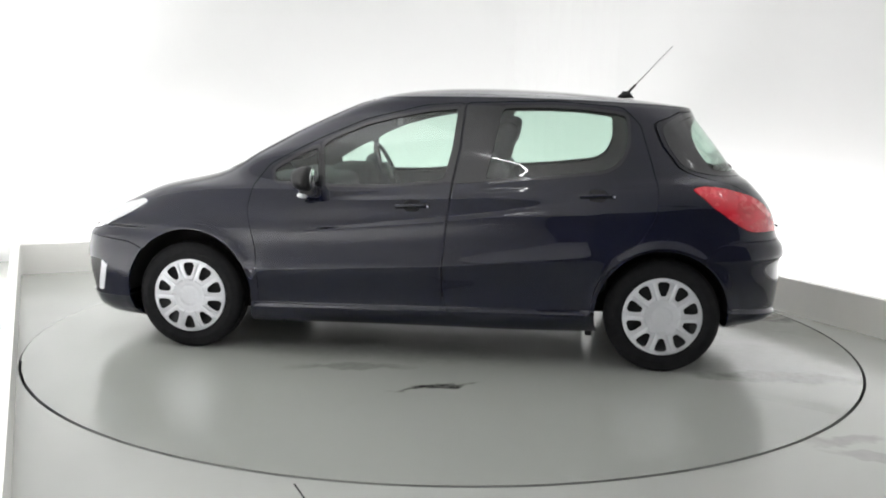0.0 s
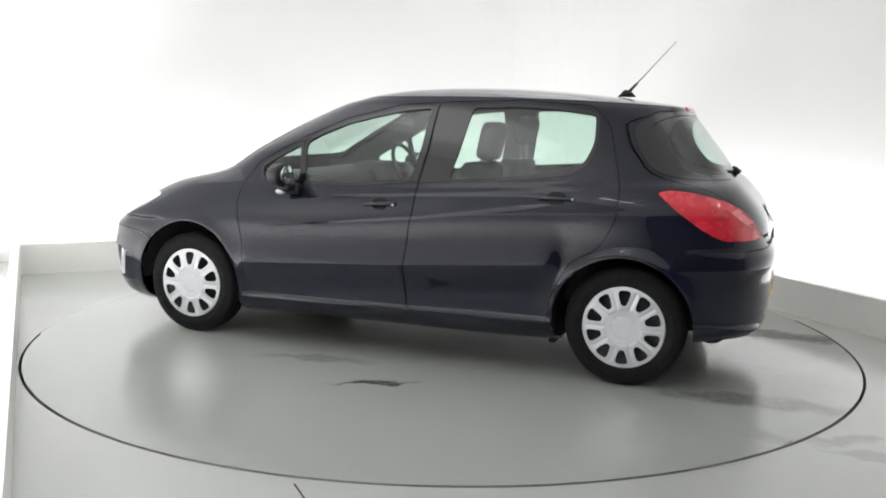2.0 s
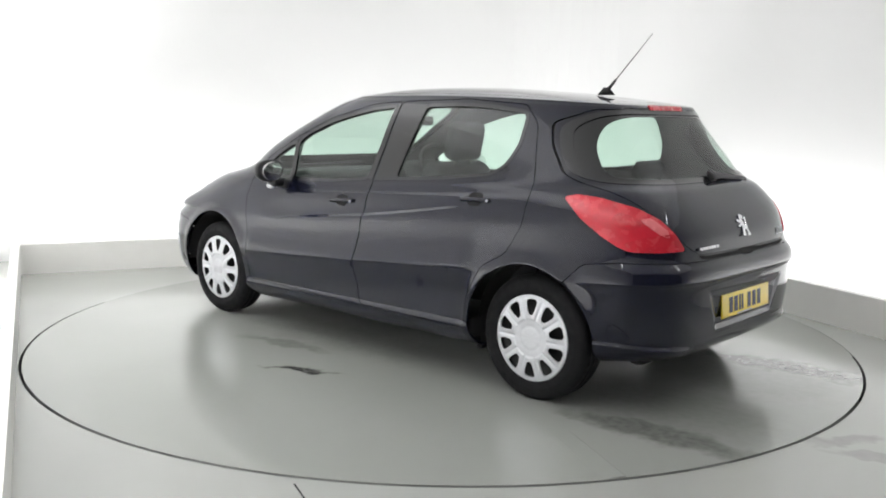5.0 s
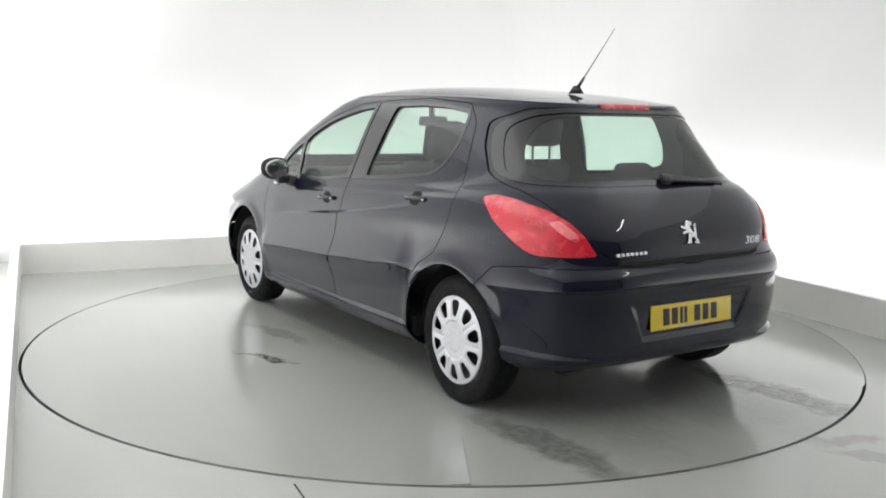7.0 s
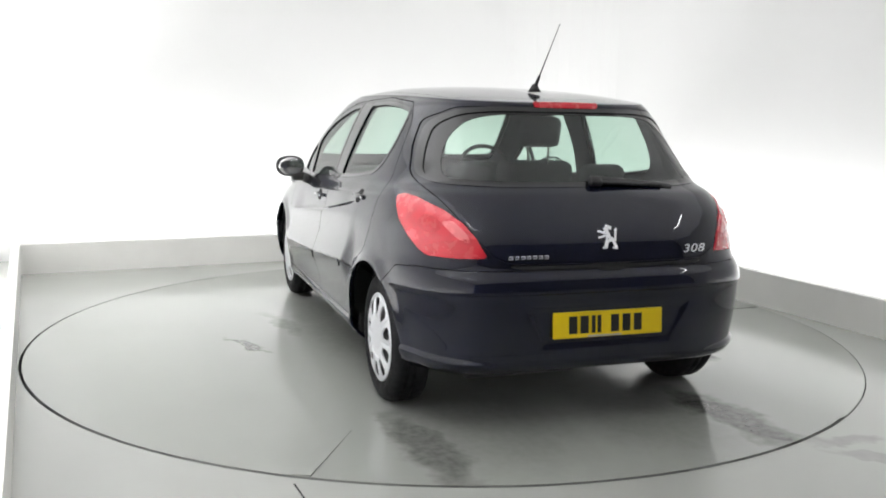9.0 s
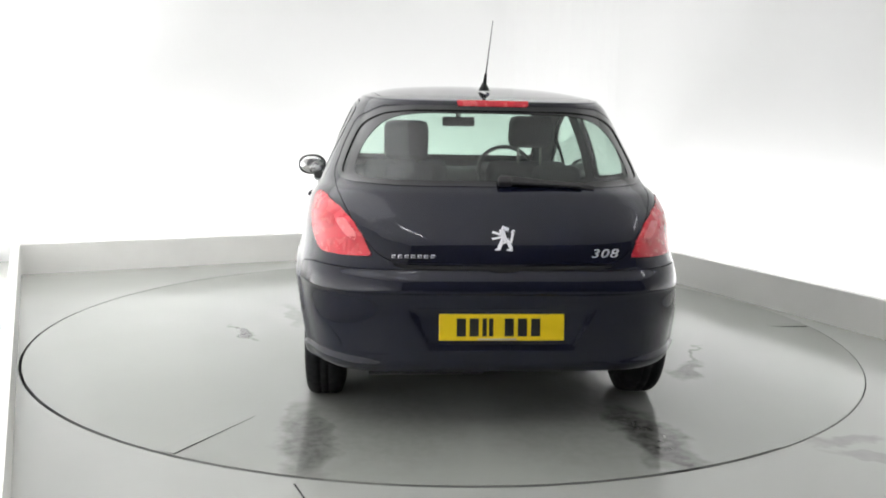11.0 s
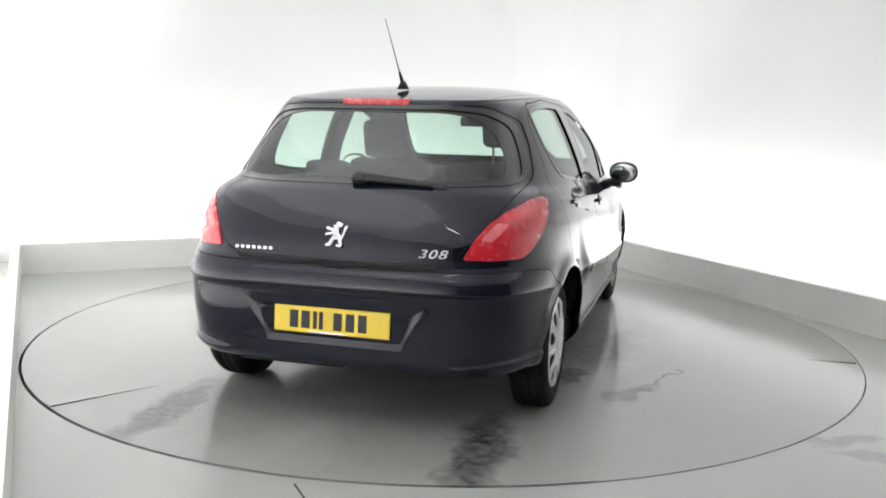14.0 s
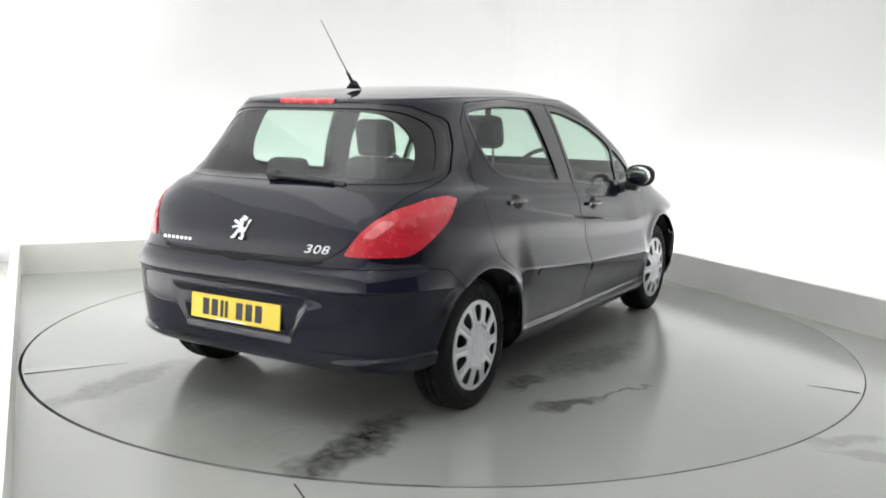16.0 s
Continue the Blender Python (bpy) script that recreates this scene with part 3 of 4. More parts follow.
for name, f in (("front_door", DOOR_F), ("rear_door", DOOR_R)):
    for side_of, sgn in ((LEFT, 1), (RIGHT, -1)):
        d = panel(name, cut(shrink(f, G), side_of, *NOT_WINDOW[:3], *NOT_ARCH), PAINT)
        # window in the door, with a black rubber frame round it
        for nm, w in ((("door_window", W_FRONT), ("quarter_light", W_QUARTER)) if f is DOOR_F else (("door_window", W_REAR),)):
            panel(nm, cut(w, side_of), GLASS, d, "clear green-tinted glass", rim=0, lift=-0.006).visible_shadow = False
            panel("window_seal", cut(shrink(w, -0.012), out(shrink(w, 0.006)), side_of), GLOSS, d, "black rubber window seal", rim=0.004, lift=0.002)
        # black film on the pillar edge of the door
        pil = (side([(1.19, 0.985), (1.14, 1.15), (1.105, 1.385), (1.086, 1.39), (1.104, 1.15), (1.14, 0.97)], 0) if f is DOOR_F else
               side([(1.125, 0.97), (1.09, 1.15), (1.074, 1.39), (0.88, 1.385), (0.92, 1.15), (0.955, 0.985)], 0))
        panel("pillar_trim", cut(pil, side_of, *NOT_WINDOW[:3]), GLOSS, d, "gloss black pillar trim", rim=0.003, lift=0.0025)
        # rubbing strip
        st = (side([(2.07, 0.448), (2.08, 0.470), (2.0, 0.488), (1.177, 0.536), (1.177, 0.495)], 0.012) if f is DOOR_F else
              side([(1.148, 0.498), (1.148, 0.538), (0.50, 0.598), (0.455, 0.590), (0.47, 0.560)], 0.012))
        panel("rubbing_strip", cut(st, side_of), PAINT, d, "body-coloured raised rubbing strip", rim=0.010, lift=0.004)
        # handle: a grip before a flat dark sheet, the cup's shade painted on
        u0, w0, slope = (1.338, 0.850, -0.05) if f is DOOR_F else (0.362, 0.930, -0.02)
        cup = side([(u0 - 0.045, w0 - 0.034), (u0 - 0.05, w0 + 0.030), (u0 + 0.045, w0 + 0.034), (u0 + 0.05, w0 - 0.030)], 0.03)
        panel("handle_shade", cut(cup, side_of), DARK, d, "flat dark sheet painted as the shade of the handle cup", rim=0, lift=0.001)
        bm = bmesh.new()
        vv = 0.842 if f is DOOR_F else 0.830
        box(bm, (-0.095, 0.010, -0.012), (0.095, 0.028, 0.012), 0.009)
        box(bm, (-0.092, -0.02, -0.010), (-0.066, 0.024, 0.010), 0.005)
        box(bm, (0.066, -0.02, -0.010), (0.092, 0.024, 0.010), 0.005)
        ob = part("handle", bm, PAINT, d, "dark door handle", True)
        ob.matrix_basis = pose(u0 - CU, sgn * vv - CV, w0, 0, math.degrees(-slope), 0 if sgn > 0 else 0) @ Matrix.Diagonal((1, sgn, 1, 1))
        # small silver bead at the rear end of the grip
        bm = bmesh.new()
        bmesh.ops.create_uvsphere(bm, u_segments=12, v_segments=8, radius=0.006)
        ob = part("handle_bead", bm, SILVER, d, "small silver bead at the end of the handle", True)
        ob.matrix_basis = pose(u0 - 0.085 - CU, sgn * (vv + 0.026) - CV, w0)
for nm, f, parent in (("windscreen", W_SCREEN, car), ("rear_window", W_BACK, tailgate)):
    panel(nm, cut(f), GLASS, parent, "clear green-tinted glass", rim=0, lift=-0.006).visible_shadow = False
panel("window_seal", cut(shrink(W_BACK, -0.010), out(shrink(W_BACK, 0.012))), GLOSS, tailgate, "black rear window surround", rim=0.004, lift=0.002)
panel("window_seal", cut(shrink(W_SCREEN, -0.010), out(shrink(W_SCREEN, 0.02))), GLOSS, car, "black windscreen surround", rim=0.004, lift=0.002)
FRIT = rear([(-0.3, 1.056), (0.45, 1.058), (0.612, 1.066), (0.622, 1.10), (0.600, 1.17), (0.56, 1.24), (0.50, 1.300), (0.43, 1.330), (0.32, 1.344), (-0.3, 1.347)], 0.04)
panel("glass_border", cut(W_BACK, out(FRIT)), GLOSS, tailgate, "black ceramic border printed round the rear glass", rim=0.003, lift=-0.0035)
panel("high_brake_light", cut(LAMP_UP), DEEP_RED, tailgate, "narrow red high-level brake light", rim=0.01, lift=0.006)

# lamps
for side_of in (LEFT, RIGHT):
    lamp = panel("tail_light", cut(shrink(TAIL, 0.002), side_of), RED, car, "large red wraparound tail light", rim=0.02, lift=0.004)
    zone = corner([(0.01, 0.835), (-0.06, 0.766), (0.28, 0.762), (0.34, 0.79), (0.20, 0.82)], 0.02)
    panel("indicator_zone", cut(zone, side_of), DEEP_RED, lamp, "darker red lower lens", rim=0.004, lift=0.0065)
    zone = corner([(0.16, 0.90), (0.06, 0.85), (0.03, 0.81), (0.11, 0.83), (0.24, 0.895)], 0.015)
    panel("reflector", cut(zone, side_of), PALE_RED, lamp, "paler red reflector inside the lens", rim=0.004, lift=0.0065)
    zone = corner([(0.36, 0.925), (0.24, 0.90), (0.22, 0.86), (0.32, 0.845), (0.42, 0.88)], 0.03)
    panel("reflector", cut(zone, side_of), DEEP_RED, lamp, "round dark red bulb reflector", rim=0.004, lift=0.006)
    panel("headlight", cut(shrink(HEAD, 0.002), side_of), CLEAR, car, "clear swept-back headlight", rim=0.02, lift=0.003)
    fog = panel("fog_light_surround", cut(FOG_EDGE, side_of), SILVER, car, "bright chrome fog light surround", rim=0.02, lift=0.004)
    panel("fog_light_grille", cut(shrink(FOG, 0.002), out(FOG_EDGE), side_of), BLACK, fog, "black plastic insert", rim=0, lift=-0.01)

# tailgate furniture
# dark strip that paints the shade under the tailgate's lower lip
panel("lip_shade", cut(rear([(-0.3, 0.709), (0.40, 0.712), (0.452, 0.722), (0.462, 0.734), (0.40, 0.728), (-0.3, 0.7235)], 0.006)), DARK, tailgate, "dark strip painted as the shade under the tailgate lip", rim=0, lift=0.0022)
# no hollow at the latch: a flat dark sheet paints its shade
panel("latch_shade", cut(rear([(-0.3, 0.700), (0.045, 0.700), (0.085, 0.722), (0.095, 0.731), (-0.3, 0.731)], 0.008)), DARK, tailgate, "flat dark sheet painted as the shade in the latch recess", rim=0, lift=0.003)


def back_at(v, w):
    """Where the tail's skin lies at a height and offset."""
    V = SKIN[0]
    k = np.argmin(np.abs(V[:, 1] - v) + np.abs(V[:, 2] - w) + np.where(V[:, 0] > 0.3, 9, 0))
    return V[k], SKIN[1][k]


def badge(name, shapes, v, w, label, mat=CHROME, thick=0.006):
    """Flat bars (across, up, half width, half height, degrees) on the tail at v, w."""
    p, n = back_at(v, w)
    bm = bmesh.new()
    for y, z, hy, hz, deg in shapes:
        box(bm, (-thick, -hy, -hz), (0.001, hy, hz), min(hy, hz, thick) * 0.5, Matrix.Translation((0, -y, z)) @ pose(0, 0, 0, deg, 0, 0))
    ob = part(name, bm, mat, tailgate, label)
    lean = math.degrees(math.atan2(n[2], -n[0]))
    ob.matrix_basis = pose(p[0] - CU - 0.002, v - CV, w, 0, lean, 0)
    return ob


badge("emblem", [(0.0, 0.012, 0.012, 0.034, -12), (-0.012, -0.022, 0.009, 0.026, 24), (0.022, -0.022, 0.008, 0.026, -20), (-0.026, 0.024, 0.022, 0.007, 18),
                 (-0.028, 0.004, 0.020, 0.006, -14), (0.034, 0.006, 0.006, 0.026, 14), (0.008, 0.046, 0.016, 0.010, 20), (-0.026, -0.046, 0.012, 0.005, 0),
                 (0.022, -0.048, 0.013, 0.005, 8), (0.040, 0.034, 0.010, 0.006, -40)], 0.002, 0.832, "bright chrome figure emblem")
badge("lettering", [(-0.08 + 0.0265 * k, 0.0, 0.0095, 0.0075, 0) for k in range(7)], 0.372, 0.762, "small chrome maker's lettering")
# slanted chrome figures
curve = bpy.data.curves.new("figures", "FONT")
curve.body, curve.size, curve.shear, curve.extrude, curve.align_x, curve.align_y, curve.space_character = "308", 0.050, 0.28, 0.0016, "CENTER", "CENTER", 1.12
curve.offset = 0.0004
source = bpy.data.objects.new("figures", curve)
me = bpy.data.meshes.new_from_object(source)
bpy.data.objects.remove(source)
bpy.data.curves.remove(curve)
me.materials.clear()
me.materials.append(SILVER)
p, n = back_at(-0.418, 0.775)
ob = new("model_badge", me)
ob.parent = tailgate
nn = Vector([float(k) for k in n])
side_way = Vector((0, 0, 1)).cross(nn).normalized()
ob.matrix_basis = Matrix((side_way * 1.45, nn.cross(side_way), nn)).transposed().to_4x4()
ob.matrix_basis.translation = Vector([float(k) for k in p]) - Vector((CU, CV, 0)) + nn * 0.003
tagged(ob, "small chrome model figures")

# number plate, with plain bars for its characters
p, n = back_at(0.0, 0.475)
plate = new("number_plate")
plate.parent = car
plate.matrix_basis = pose(p[0] - CU - 0.006, 0.005 - CV, 0.474, 0, 4.5, 0)
bm = bmesh.new()
box(bm, (-0.004, -0.26, -0.0555), (0.004, 0.26, 0.0555), 0.003)
part("plate", bm, YELLOW, plate, "yellow reflective number plate")
for k, y in enumerate((0.168, 0.115, 0.072, 0.045, -0.030, -0.085, -0.140)):
    bm = bmesh.new()
    hw = 0.009 if k in (2, 3) else 0.019
    box(bm, (-0.0058, y - hw, -0.037), (-0.003, y + hw, 0.037), 0.001)
    part("character_bar", bm, BLACK, plate, "plain dark bar")
bm = bmesh.new()
box(bm, (-0.0052, -0.06, -0.0525), (-0.003, 0.10, -0.0465))
part("dealer_strip", bm, CLEAR, plate, "narrow pale strip")

# rear wiper
p, n = back_at(-0.2, 1.07)
wiper = new("rear_wiper")
wiper.parent = car
p0, n0 = back_at(0.0, 1.048)
lean = math.degrees(math.atan2(n0[2], -n0[0]))
wiper.matrix_basis = pose(p0[0] - CU - 0.012, 0.0 - CV, 1.045, 0, lean, 0)
bm = bmesh.new()
box(bm, (-0.022, -0.055, -0.010), (0.008, 0.006, 0.032), 0.009)
part("wiper_hub", bm, BLACK, wiper, "black wiper hub cover", True)
bm = bmesh.new()
box(bm, (-0.022, -0.36, -0.006), (-0.008, -0.02, 0.010), 0.005, pose(0, 0, 0, 1.0, 0, 3))
part("wiper_arm", bm, BLACK, wiper)
bm = bmesh.new()
box(bm, (-0.018, -0.415, 0.018), (-0.002, 0.0, 0.043), 0.004, pose(0, 0, 0, 4.5, 0, 4))
part("wiper_blade", bm, BLACK, wiper)

# aerial
aerial = new("aerial")
aerial.parent = car
aerial.matrix_basis = pose(0.185 - CU, -0.004 - CV, 1.452)
bm = bmesh.new()
bmesh.ops.create_cone(bm, cap_ends=True, segments=20, radius1=0.036, radius2=0.012, depth=0.04, matrix=Matrix.Translation((0, 0, 0.022)) @ Matrix.Diagonal((1.5, 0.75, 1, 1)))
part("aerial_base", bm, BLACK, aerial, "black rubber aerial foot", True)
bm = bmesh.new()
tip = Vector((-0.25, 0, 0.28))
turn = Vector((0, 0, 1)).rotation_difference(tip).to_matrix().to_4x4()
bmesh.ops.create_cone(bm, cap_ends=True, segments=10, radius1=0.0034, radius2=0.0014, depth=tip.length, matrix=Matrix.Translation(tip / 2 + Vector((-0.01, 0, 0.03))) @ turn)
bmesh.ops.create_cone(bm, cap_ends=True, segments=10, radius1=0.010, radius2=0.006, depth=0.07, matrix=Matrix.Translation(tip * 0.09 + Vector((-0.01, 0, 0.03))) @ turn)
part("aerial_rod", bm, BLACK, aerial, "thin whip aerial rod", True)

# door mirrors
for sgn in (1, -1):
    m = new("door_mirror")
    m.parent = car
    m.matrix_basis = pose(1.885 - CU, sgn * 0.937 - CV, 0.985) @ Matrix.Diagonal((0.94, sgn * 0.94, 0.94, 1))
    bm = bmesh.new()
    r = bmesh.ops.create_uvsphere(bm, u_segments=28, v_segments=18, radius=1)
    for v in bm.verts:
        x, y, z = v.co
        k = 1.0 if x > 0 else 0.25
        v.co = (0.095 * k * x - 0.0, 0.098 * np.sign(y) * abs(y) ** 0.85, 0.072 * np.sign(z) * abs(z) ** 0.85)
    part("mirror_shell", bm, BLACK, m, "black plastic mirror shell", True)
    bm = bmesh.new()
    bmesh.ops.create_uvsphere(bm, u_segments=32, v_segments=24, radius=1, matrix=Matrix.Translation((-0.028, 0, 0)) @ Matrix.Rotation(radians(5), 4, "Z") @ Matrix.Rotation(radians(-90), 4, "Y") @ Matrix.Diagonal((0.060, 0.084, 0.010, 1)))
    part("mirror_face", bm, MIRROR, m, "clear convex mirror glass", True)
    bm = bmesh.new()
    box(bm, (-0.03, -0.12, -0.10), (0.06, -0.01, -0.045), 0.018)
    box(bm, (-0.045, -0.155, -0.115), (0.06, -0.085, -0.055), 0.015)
    part("mirror_stalk", bm, BLACK, m, "black mirror foot", True)
    bm = bmesh.new()
    bmesh.ops.create_uvsphere(bm, u_segments=16, v_segments=10, radius=1, matrix=Matrix.Translation((0.04, -0.03, -0.098)) @ Matrix.Diagonal((0.034, 0.024, 0.019, 1)))
    part("side_repeater", bm, CLEAR, m, "small clear side repeater lamp", True)

# wheels
WHEEL_R = 0.302


def lathe(profile, seg=64):
    """Spin (radius, across) points round the axle, which lies along y."""
    V, F = [], []
    m = len(profile)
    for k in range(seg):
        a = 2 * math.pi * k / seg
        V += [(r * math.cos(a), y, r * math.sin(a)) for r, y in profile]
    for k in range(seg):
        j = (k + 1) % seg
        F += [(k * m + i, k * m + i + 1, j * m + i + 1, j * m + i) for i in range(m - 1)]
    return V, F


def cap_sheet():
    """The hub cap: a dished disc with ten slots cut through it."""
    rr = np.concatenate([np.linspace(0.001, 0.09, 14), np.linspace(0.095, 0.19, 26), [0.196, 0.202, 0.207, 0.209]])
    seg = 240
    th = np.linspace(0, 2 * math.pi, seg, endpoint=False)
    y = np.interp(rr, [0, 0.052, 0.056, 0.060, 0.066, 0.10, 0.15, 0.188, 0.200, 0.207, 0.209], [0.0915, 0.0915, 0.0895, 0.0895, 0.0915, 0.092, 0.089, 0.084, 0.086, 0.082, 0.072])
    R, T = np.meshgrid(rr, th, indexing="ij")
    Y = np.repeat(y[:, None], seg, 1)
    a = np.mod(T, 2 * math.pi / 10) - math.pi / 10
    ridge = np.clip((np.abs(a) * R - 0.0) / 0.05, 0, 1)
    Y = Y + 0.004 * np.where((R > 0.09) & (R < 0.188), np.cos(np.clip((math.pi / 10 - np.abs(a)) * R / 0.011, 0, 1) * math.pi) * -0.5 + 0.5, 0) - 0.002 * ridge
    G3 = np.stack([R * np.cos(T), Y, R * np.sin(T)], -1)
    du = np.roll(G3, -1, 1) - np.roll(G3, 1, 1)
    dr = np.gradient(G3, axis=0)
    Nn = np.cross(dr, du)
    Nn /= np.maximum(np.linalg.norm(Nn, axis=2, keepdims=True), 1e-9)
    Nn *= np.sign(Nn[..., 1:2] + 1e-9)
    idx = np.arange(len(rr) * seg).reshape(len(rr), seg)
    p, q, e, d = idx[:-1], np.roll(idx, -1, 1)[:-1], np.roll(idx, -1, 1)[1:], idx[1:]
    F = np.vstack([np.stack([p, q, e], -1).reshape(-1, 3), np.stack([p, e, d], -1).reshape(-1, 3)])
    slot = inside([(-0.012, 0.113), (0.012, 0.113), (0.026, 0.148), (0.032, 0.177), (0.021, 0.189), (-0.021, 0.189), (-0.032, 0.177), (-0.026, 0.148)], 0.008)

    def field(V):
        t = np.mod(np.arctan2(V[:, 2], V[:, 0]), 2 * math.pi / 10) - math.pi / 10
        r = np.hypot(V[:, 0], V[:, 2])
        return -slot(np.stack([r * np.sin(t), r * np.cos(t)], 1))
    return rimmed(clip((G3.reshape(-1, 3), Nn.reshape(-1, 3), F), field), 0.006)


CAP = cap_sheet()
first = None
for u in (2.60, 0.0):
    for sgn in (1, -1):
        at = pose(u - CU, sgn * 0.752 - CV, WHEEL_R, 0, 0, 0 if sgn > 0 else 180)
        if first is None:
            w = first = new("wheel")
            w.parent = car
            V, F = lathe([(0.200, 0.066), (0.207, 0.078), (0.222, 0.083), (0.240, 0.087), (0.246, 0.0885), (0.250, 0.087), (0.270, 0.084), (0.288, 0.075), (0.298, 0.062), (0.302, 0.050),
                          (0.302, 0.022), (0.296, 0.021), (0.296, 0.015), (0.302, 0.014), (0.302, -0.014), (0.296, -0.015), (0.296, -0.021), (0.302, -0.022),
                          (0.302, -0.05), (0.295, -0.075), (0.24, -0.095), (0.2, -0.08)])
            mesh_object("tyre", V, F, RUBBER, w, "black road tyre")
            mesh_object("hub_cap", CAP[0], CAP[2], SILVER, w, "silver ten-slot plastic hub cap", CAP[1])
            V, F = lathe([(0.0, 0.045), (0.10, 0.045), (0.15, 0.035), (0.19, 0.05), (0.204, 0.06), (0.204, -0.05)])
            mesh_object("steel_rim", V, F, BLACK, w, "black steel wheel behind the hub cap")
            V, F = lathe([(0.0, -0.02), (0.13, -0.02), (0.135, -0.03), (0.0, -0.035)], 32)
            mesh_object("brake_disc", V, F, STEEL, w)
            w.matrix_basis = at
        else:
            copy_thing(first, at)

# wheel housings and underside
for u, sgn in ((2.585, 1), (2.585, -1), (0.010, 1), (0.010, -1)):
    R0 = 0.371 if u > 1 else 0.356
    V, F = [], []
    for k in range(25):
        a = math.pi * (0.0 + 1.0 * k / 24)
        for y in (0.84 if u > 1 else 0.79, 0.52):
            V.append((u + R0 * math.cos(a) - CU, sgn * y - CV, 0.318 + R0 * math.sin(a)))
    F = [(2 * k, 2 * k + 1, 2 * k + 3, 2 * k + 2) for k in range(24)]
    V.append((u - CU, sgn * 0.52 - CV, 0.2))
    F += [(2 * k + 1, 50, 2 * k + 3) for k in range(24)]
    bm = bmesh.new()
    end = u - R0 - 0.012 if u > 1 else u + R0 + 0.012
    box(bm, (end - 0.018 - CU, min(sgn * 0.50, sgn * 0.765) - CV, 0.165), (end + 0.018 - CU, max(sgn * 0.50, sgn * 0.765) - CV, 0.34), 0.008)
    box(bm, (end - 0.016 - CU, min(sgn * 0.70, sgn * 0.838) - CV, 0.235), (end + 0.022 - CU, max(sgn * 0.70, sgn * 0.838) - CV, 0.338), 0.006)
    part("mud_guard", bm, DARK, car, "black plastic end of the wheel arch liner")
    ob = mesh_object("wheel_housing", V, F, DARK, car, "black plastic wheel arch liner")
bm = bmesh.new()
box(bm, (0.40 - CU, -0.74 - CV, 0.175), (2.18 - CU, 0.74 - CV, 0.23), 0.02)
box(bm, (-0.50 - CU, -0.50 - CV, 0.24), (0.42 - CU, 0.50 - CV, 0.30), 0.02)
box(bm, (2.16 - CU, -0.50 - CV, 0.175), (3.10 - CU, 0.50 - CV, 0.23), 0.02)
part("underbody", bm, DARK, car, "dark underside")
bm = bmesh.new()
r = bmesh.ops.create_cone(bm, cap_ends=True, segments=20, radius1=0.09, radius2=0.09, depth=0.5, matrix=Matrix.Translation((-0.40 - CU, 0.30 - CV, 0.29)) @ Matrix.Rotation(radians(90), 4, "X"))
part("silencer", bm, BLACK, car, "dark exhaust silencer", True)

# cabin: lining inside the skin, dashboard, seats
grown = [shrink(f, -0.004) for f in WINDOWS]
lining = cut(*[out(f) for f in grown], lambda V: 0.36 - V[:, 2], out(circle(2.58, 0.30, 0.40)), out(circle(0.015, 0.295, 0.385)), lambda V: V[:, 0] - 2.45)
LV, LN, LF = lining
mesh_object("cabin_lining", LV - LN * 0.030 - SHIFT, LF[:, ::-1], TRIM, car, "dark grey cabin lining", -LN)
bm = bmesh.new()
box(bm, (-0.36 - CU, -0.66 - CV, 0.90), (0.20 - CU, 0.66 - CV, 0.93), 0.01)
part("parcel_shelf", bm, TRIM, car, "dark carpeted parcel shelf")
bm = bmesh.new()
box(bm, (1.86 - CU, -0.72 - CV, 0.70), (2.35 - CU, 0.72 - CV, 0.965), 0.06)
box(bm, (1.80 - CU, -0.55 - CV, 0.80), (2.05 - CU, -0.18 - CV, 1.01), 0.05)
part("dashboard", bm, TRIM, car, "dark plastic dashboard", True)
bm = bmesh.new()
m = pose(1.70 - CU, -0.355 - CV, 0.96, 0, -65, 0)
ring = 40
prof = [(0.185 + 0.014 * math.cos(t), 0.014 * math.sin(t)) for t in np.linspace(0, 2 * math.pi, 10, endpoint=False)]
grid = [[bm.verts.new(m @ Vector((r * math.cos(2 * math.pi * k / ring), r * math.sin(2 * math.pi * k / ring), z))) for r, z in prof] for k in range(ring)]
for k in range(ring):
    for i in range(10):
        bm.faces.new((grid[k][i], grid[k][(i + 1) % 10], grid[(k + 1) % ring][(i + 1) % 10], grid[(k + 1) % ring][i]))
box(bm, (-0.06, -0.07, -0.03), (0.06, 0.07, 0.01), 0.015, m)
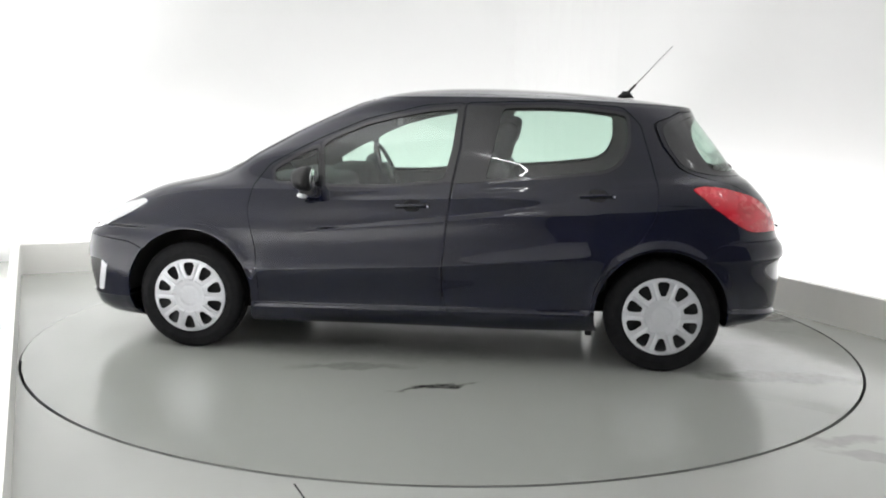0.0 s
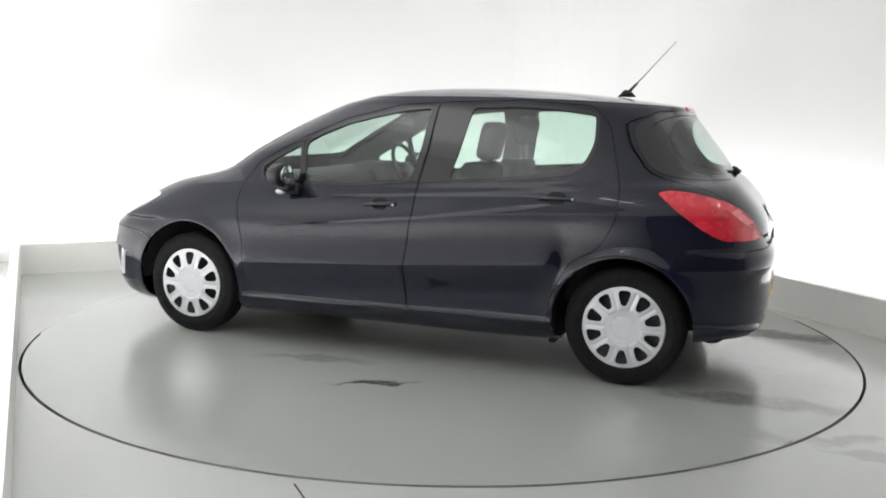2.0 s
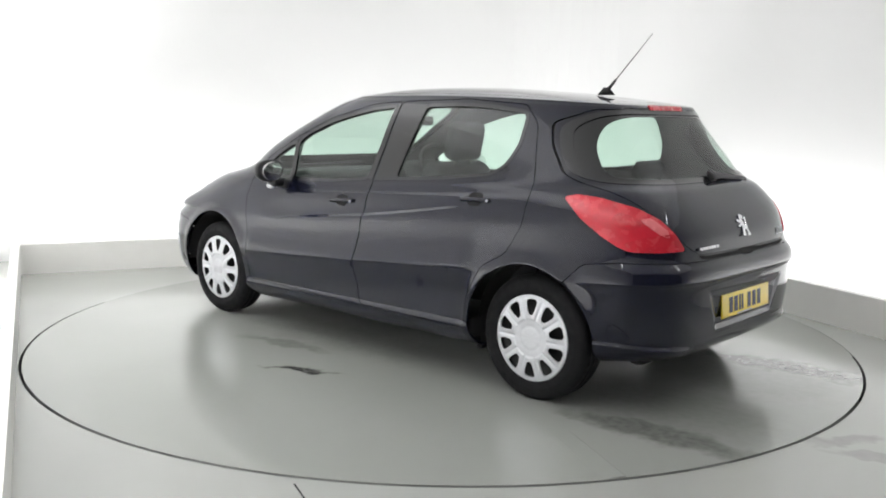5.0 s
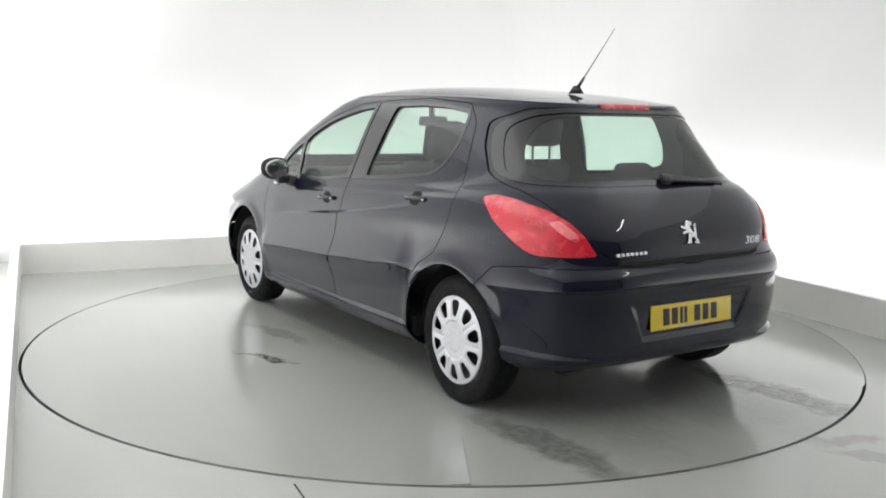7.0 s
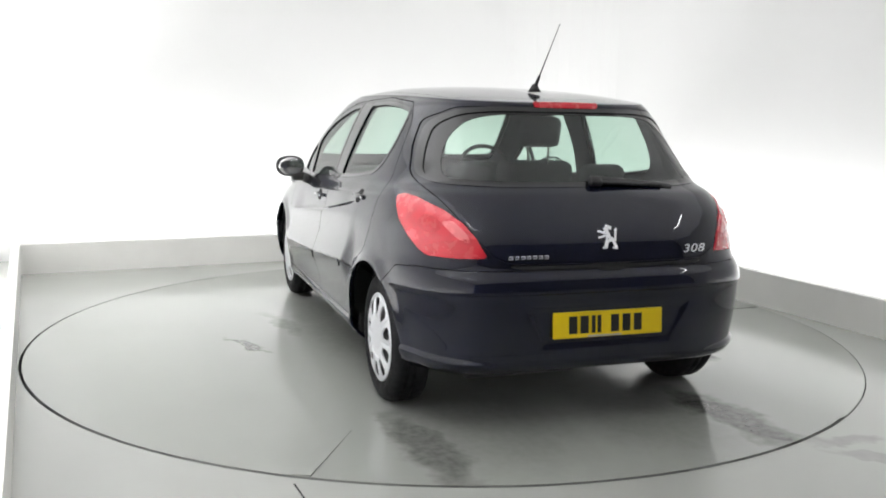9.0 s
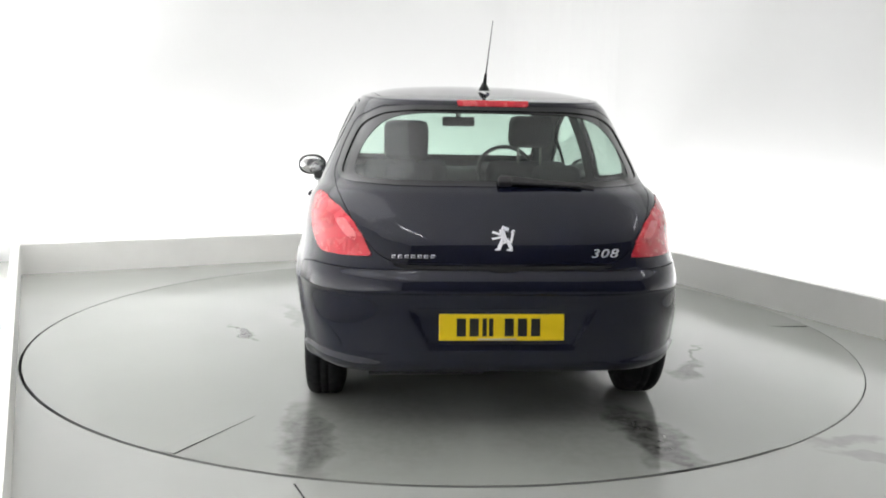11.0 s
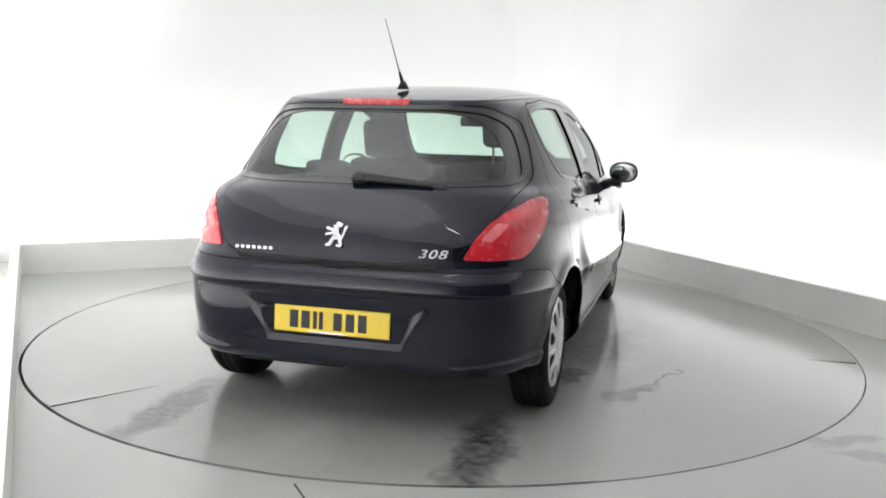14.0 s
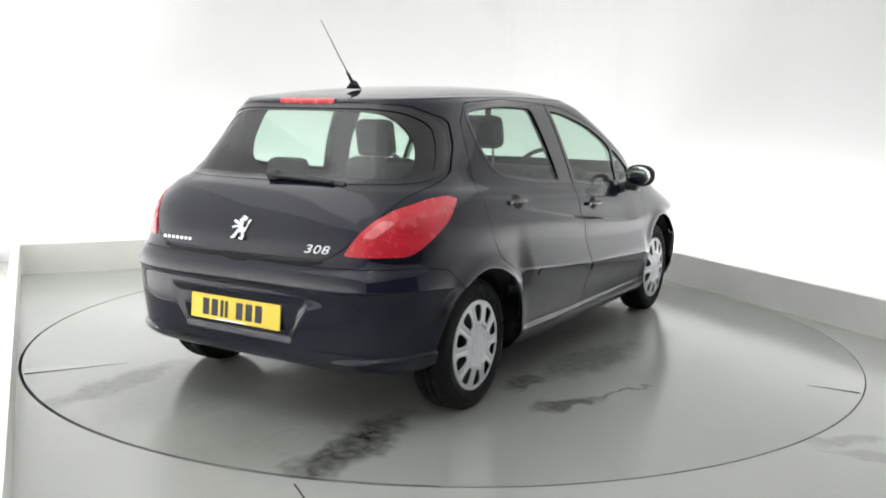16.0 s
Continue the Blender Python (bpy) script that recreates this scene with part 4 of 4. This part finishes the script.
box(bm, (-0.015, -0.18, -0.012), (0.015, 0.18, 0.004), 0.004, m)
part("steering_wheel", bm, BLACK, car, "black steering wheel", True)
bm = bmesh.new()
box(bm, (1.56 - CU, -0.125 - CV, 1.262), (1.585 - CU, 0.085 - CV, 1.322), 0.012)
box(bm, (1.575 - CU, -0.035 - CV, 1.31), (1.61 - CU, -0.005 - CV, 1.39), 0.005)
part("interior_mirror", bm, BLACK, car, "black interior rear-view mirror", True)


def seat(v, u, high, wide):
    s = new("seat")
    s.parent = car
    s.matrix_basis = pose(u - CU, v - CV, 0)
    bm = bmesh.new()
    box(bm, (-0.02, -wide, 0.36), (0.50, wide, 0.52), 0.05)
    part("cushion", bm, CLOTH, s, "", True)
    bm = bmesh.new()
    box(bm, (-0.07, -wide, 0.0), (0.07, wide, high), 0.055, Matrix.Translation((0.02, 0, 0.46)) @ pose(0, 0, 0, 0, -17, 0))
    part("backrest", bm, CLOTH, s, "", True)
    return s


def headrest(s, x, y, z, hw, hh, post):
    bm = bmesh.new()
    box(bm, (-0.05, -hw, -hh), (0.05, hw, hh), 0.04, Matrix.Translation((x, y, z)) @ pose(0, 0, 0, 0, -12, 0))
    part("headrest", bm, CLOTH, s, "", True)
    for d in (-0.065, 0.065):
        bm = bmesh.new()
        bmesh.ops.create_cone(bm, cap_ends=True, segments=8, radius1=0.007, radius2=0.007, depth=post, matrix=Matrix.Translation((x + 0.015, y + d, z - hh - post / 2 + 0.02)))
        part("headrest_post", bm, STEEL, s)


for v in (0.345, -0.365):
    s = seat(v, 1.08, 0.64, 0.24)
    headrest(s, -0.205, 0, 1.19 if v > 0 else 1.245, 0.125, 0.11 if v > 0 else 0.09, 0.12)
s = seat(0.0, 0.30, 0.56, 0.62)
for y in (-0.36, 0.36):
    headrest(s, -0.19, y, 1.045, 0.12, 0.055, 0.08)


def motions():
    rows = [(t, pose(0, 0, 0, 0, 0, 172.903 - 7.0886 * t)) for t in range(17)]
    walk(turntable, rows)
    walk(car, rows)


motions()
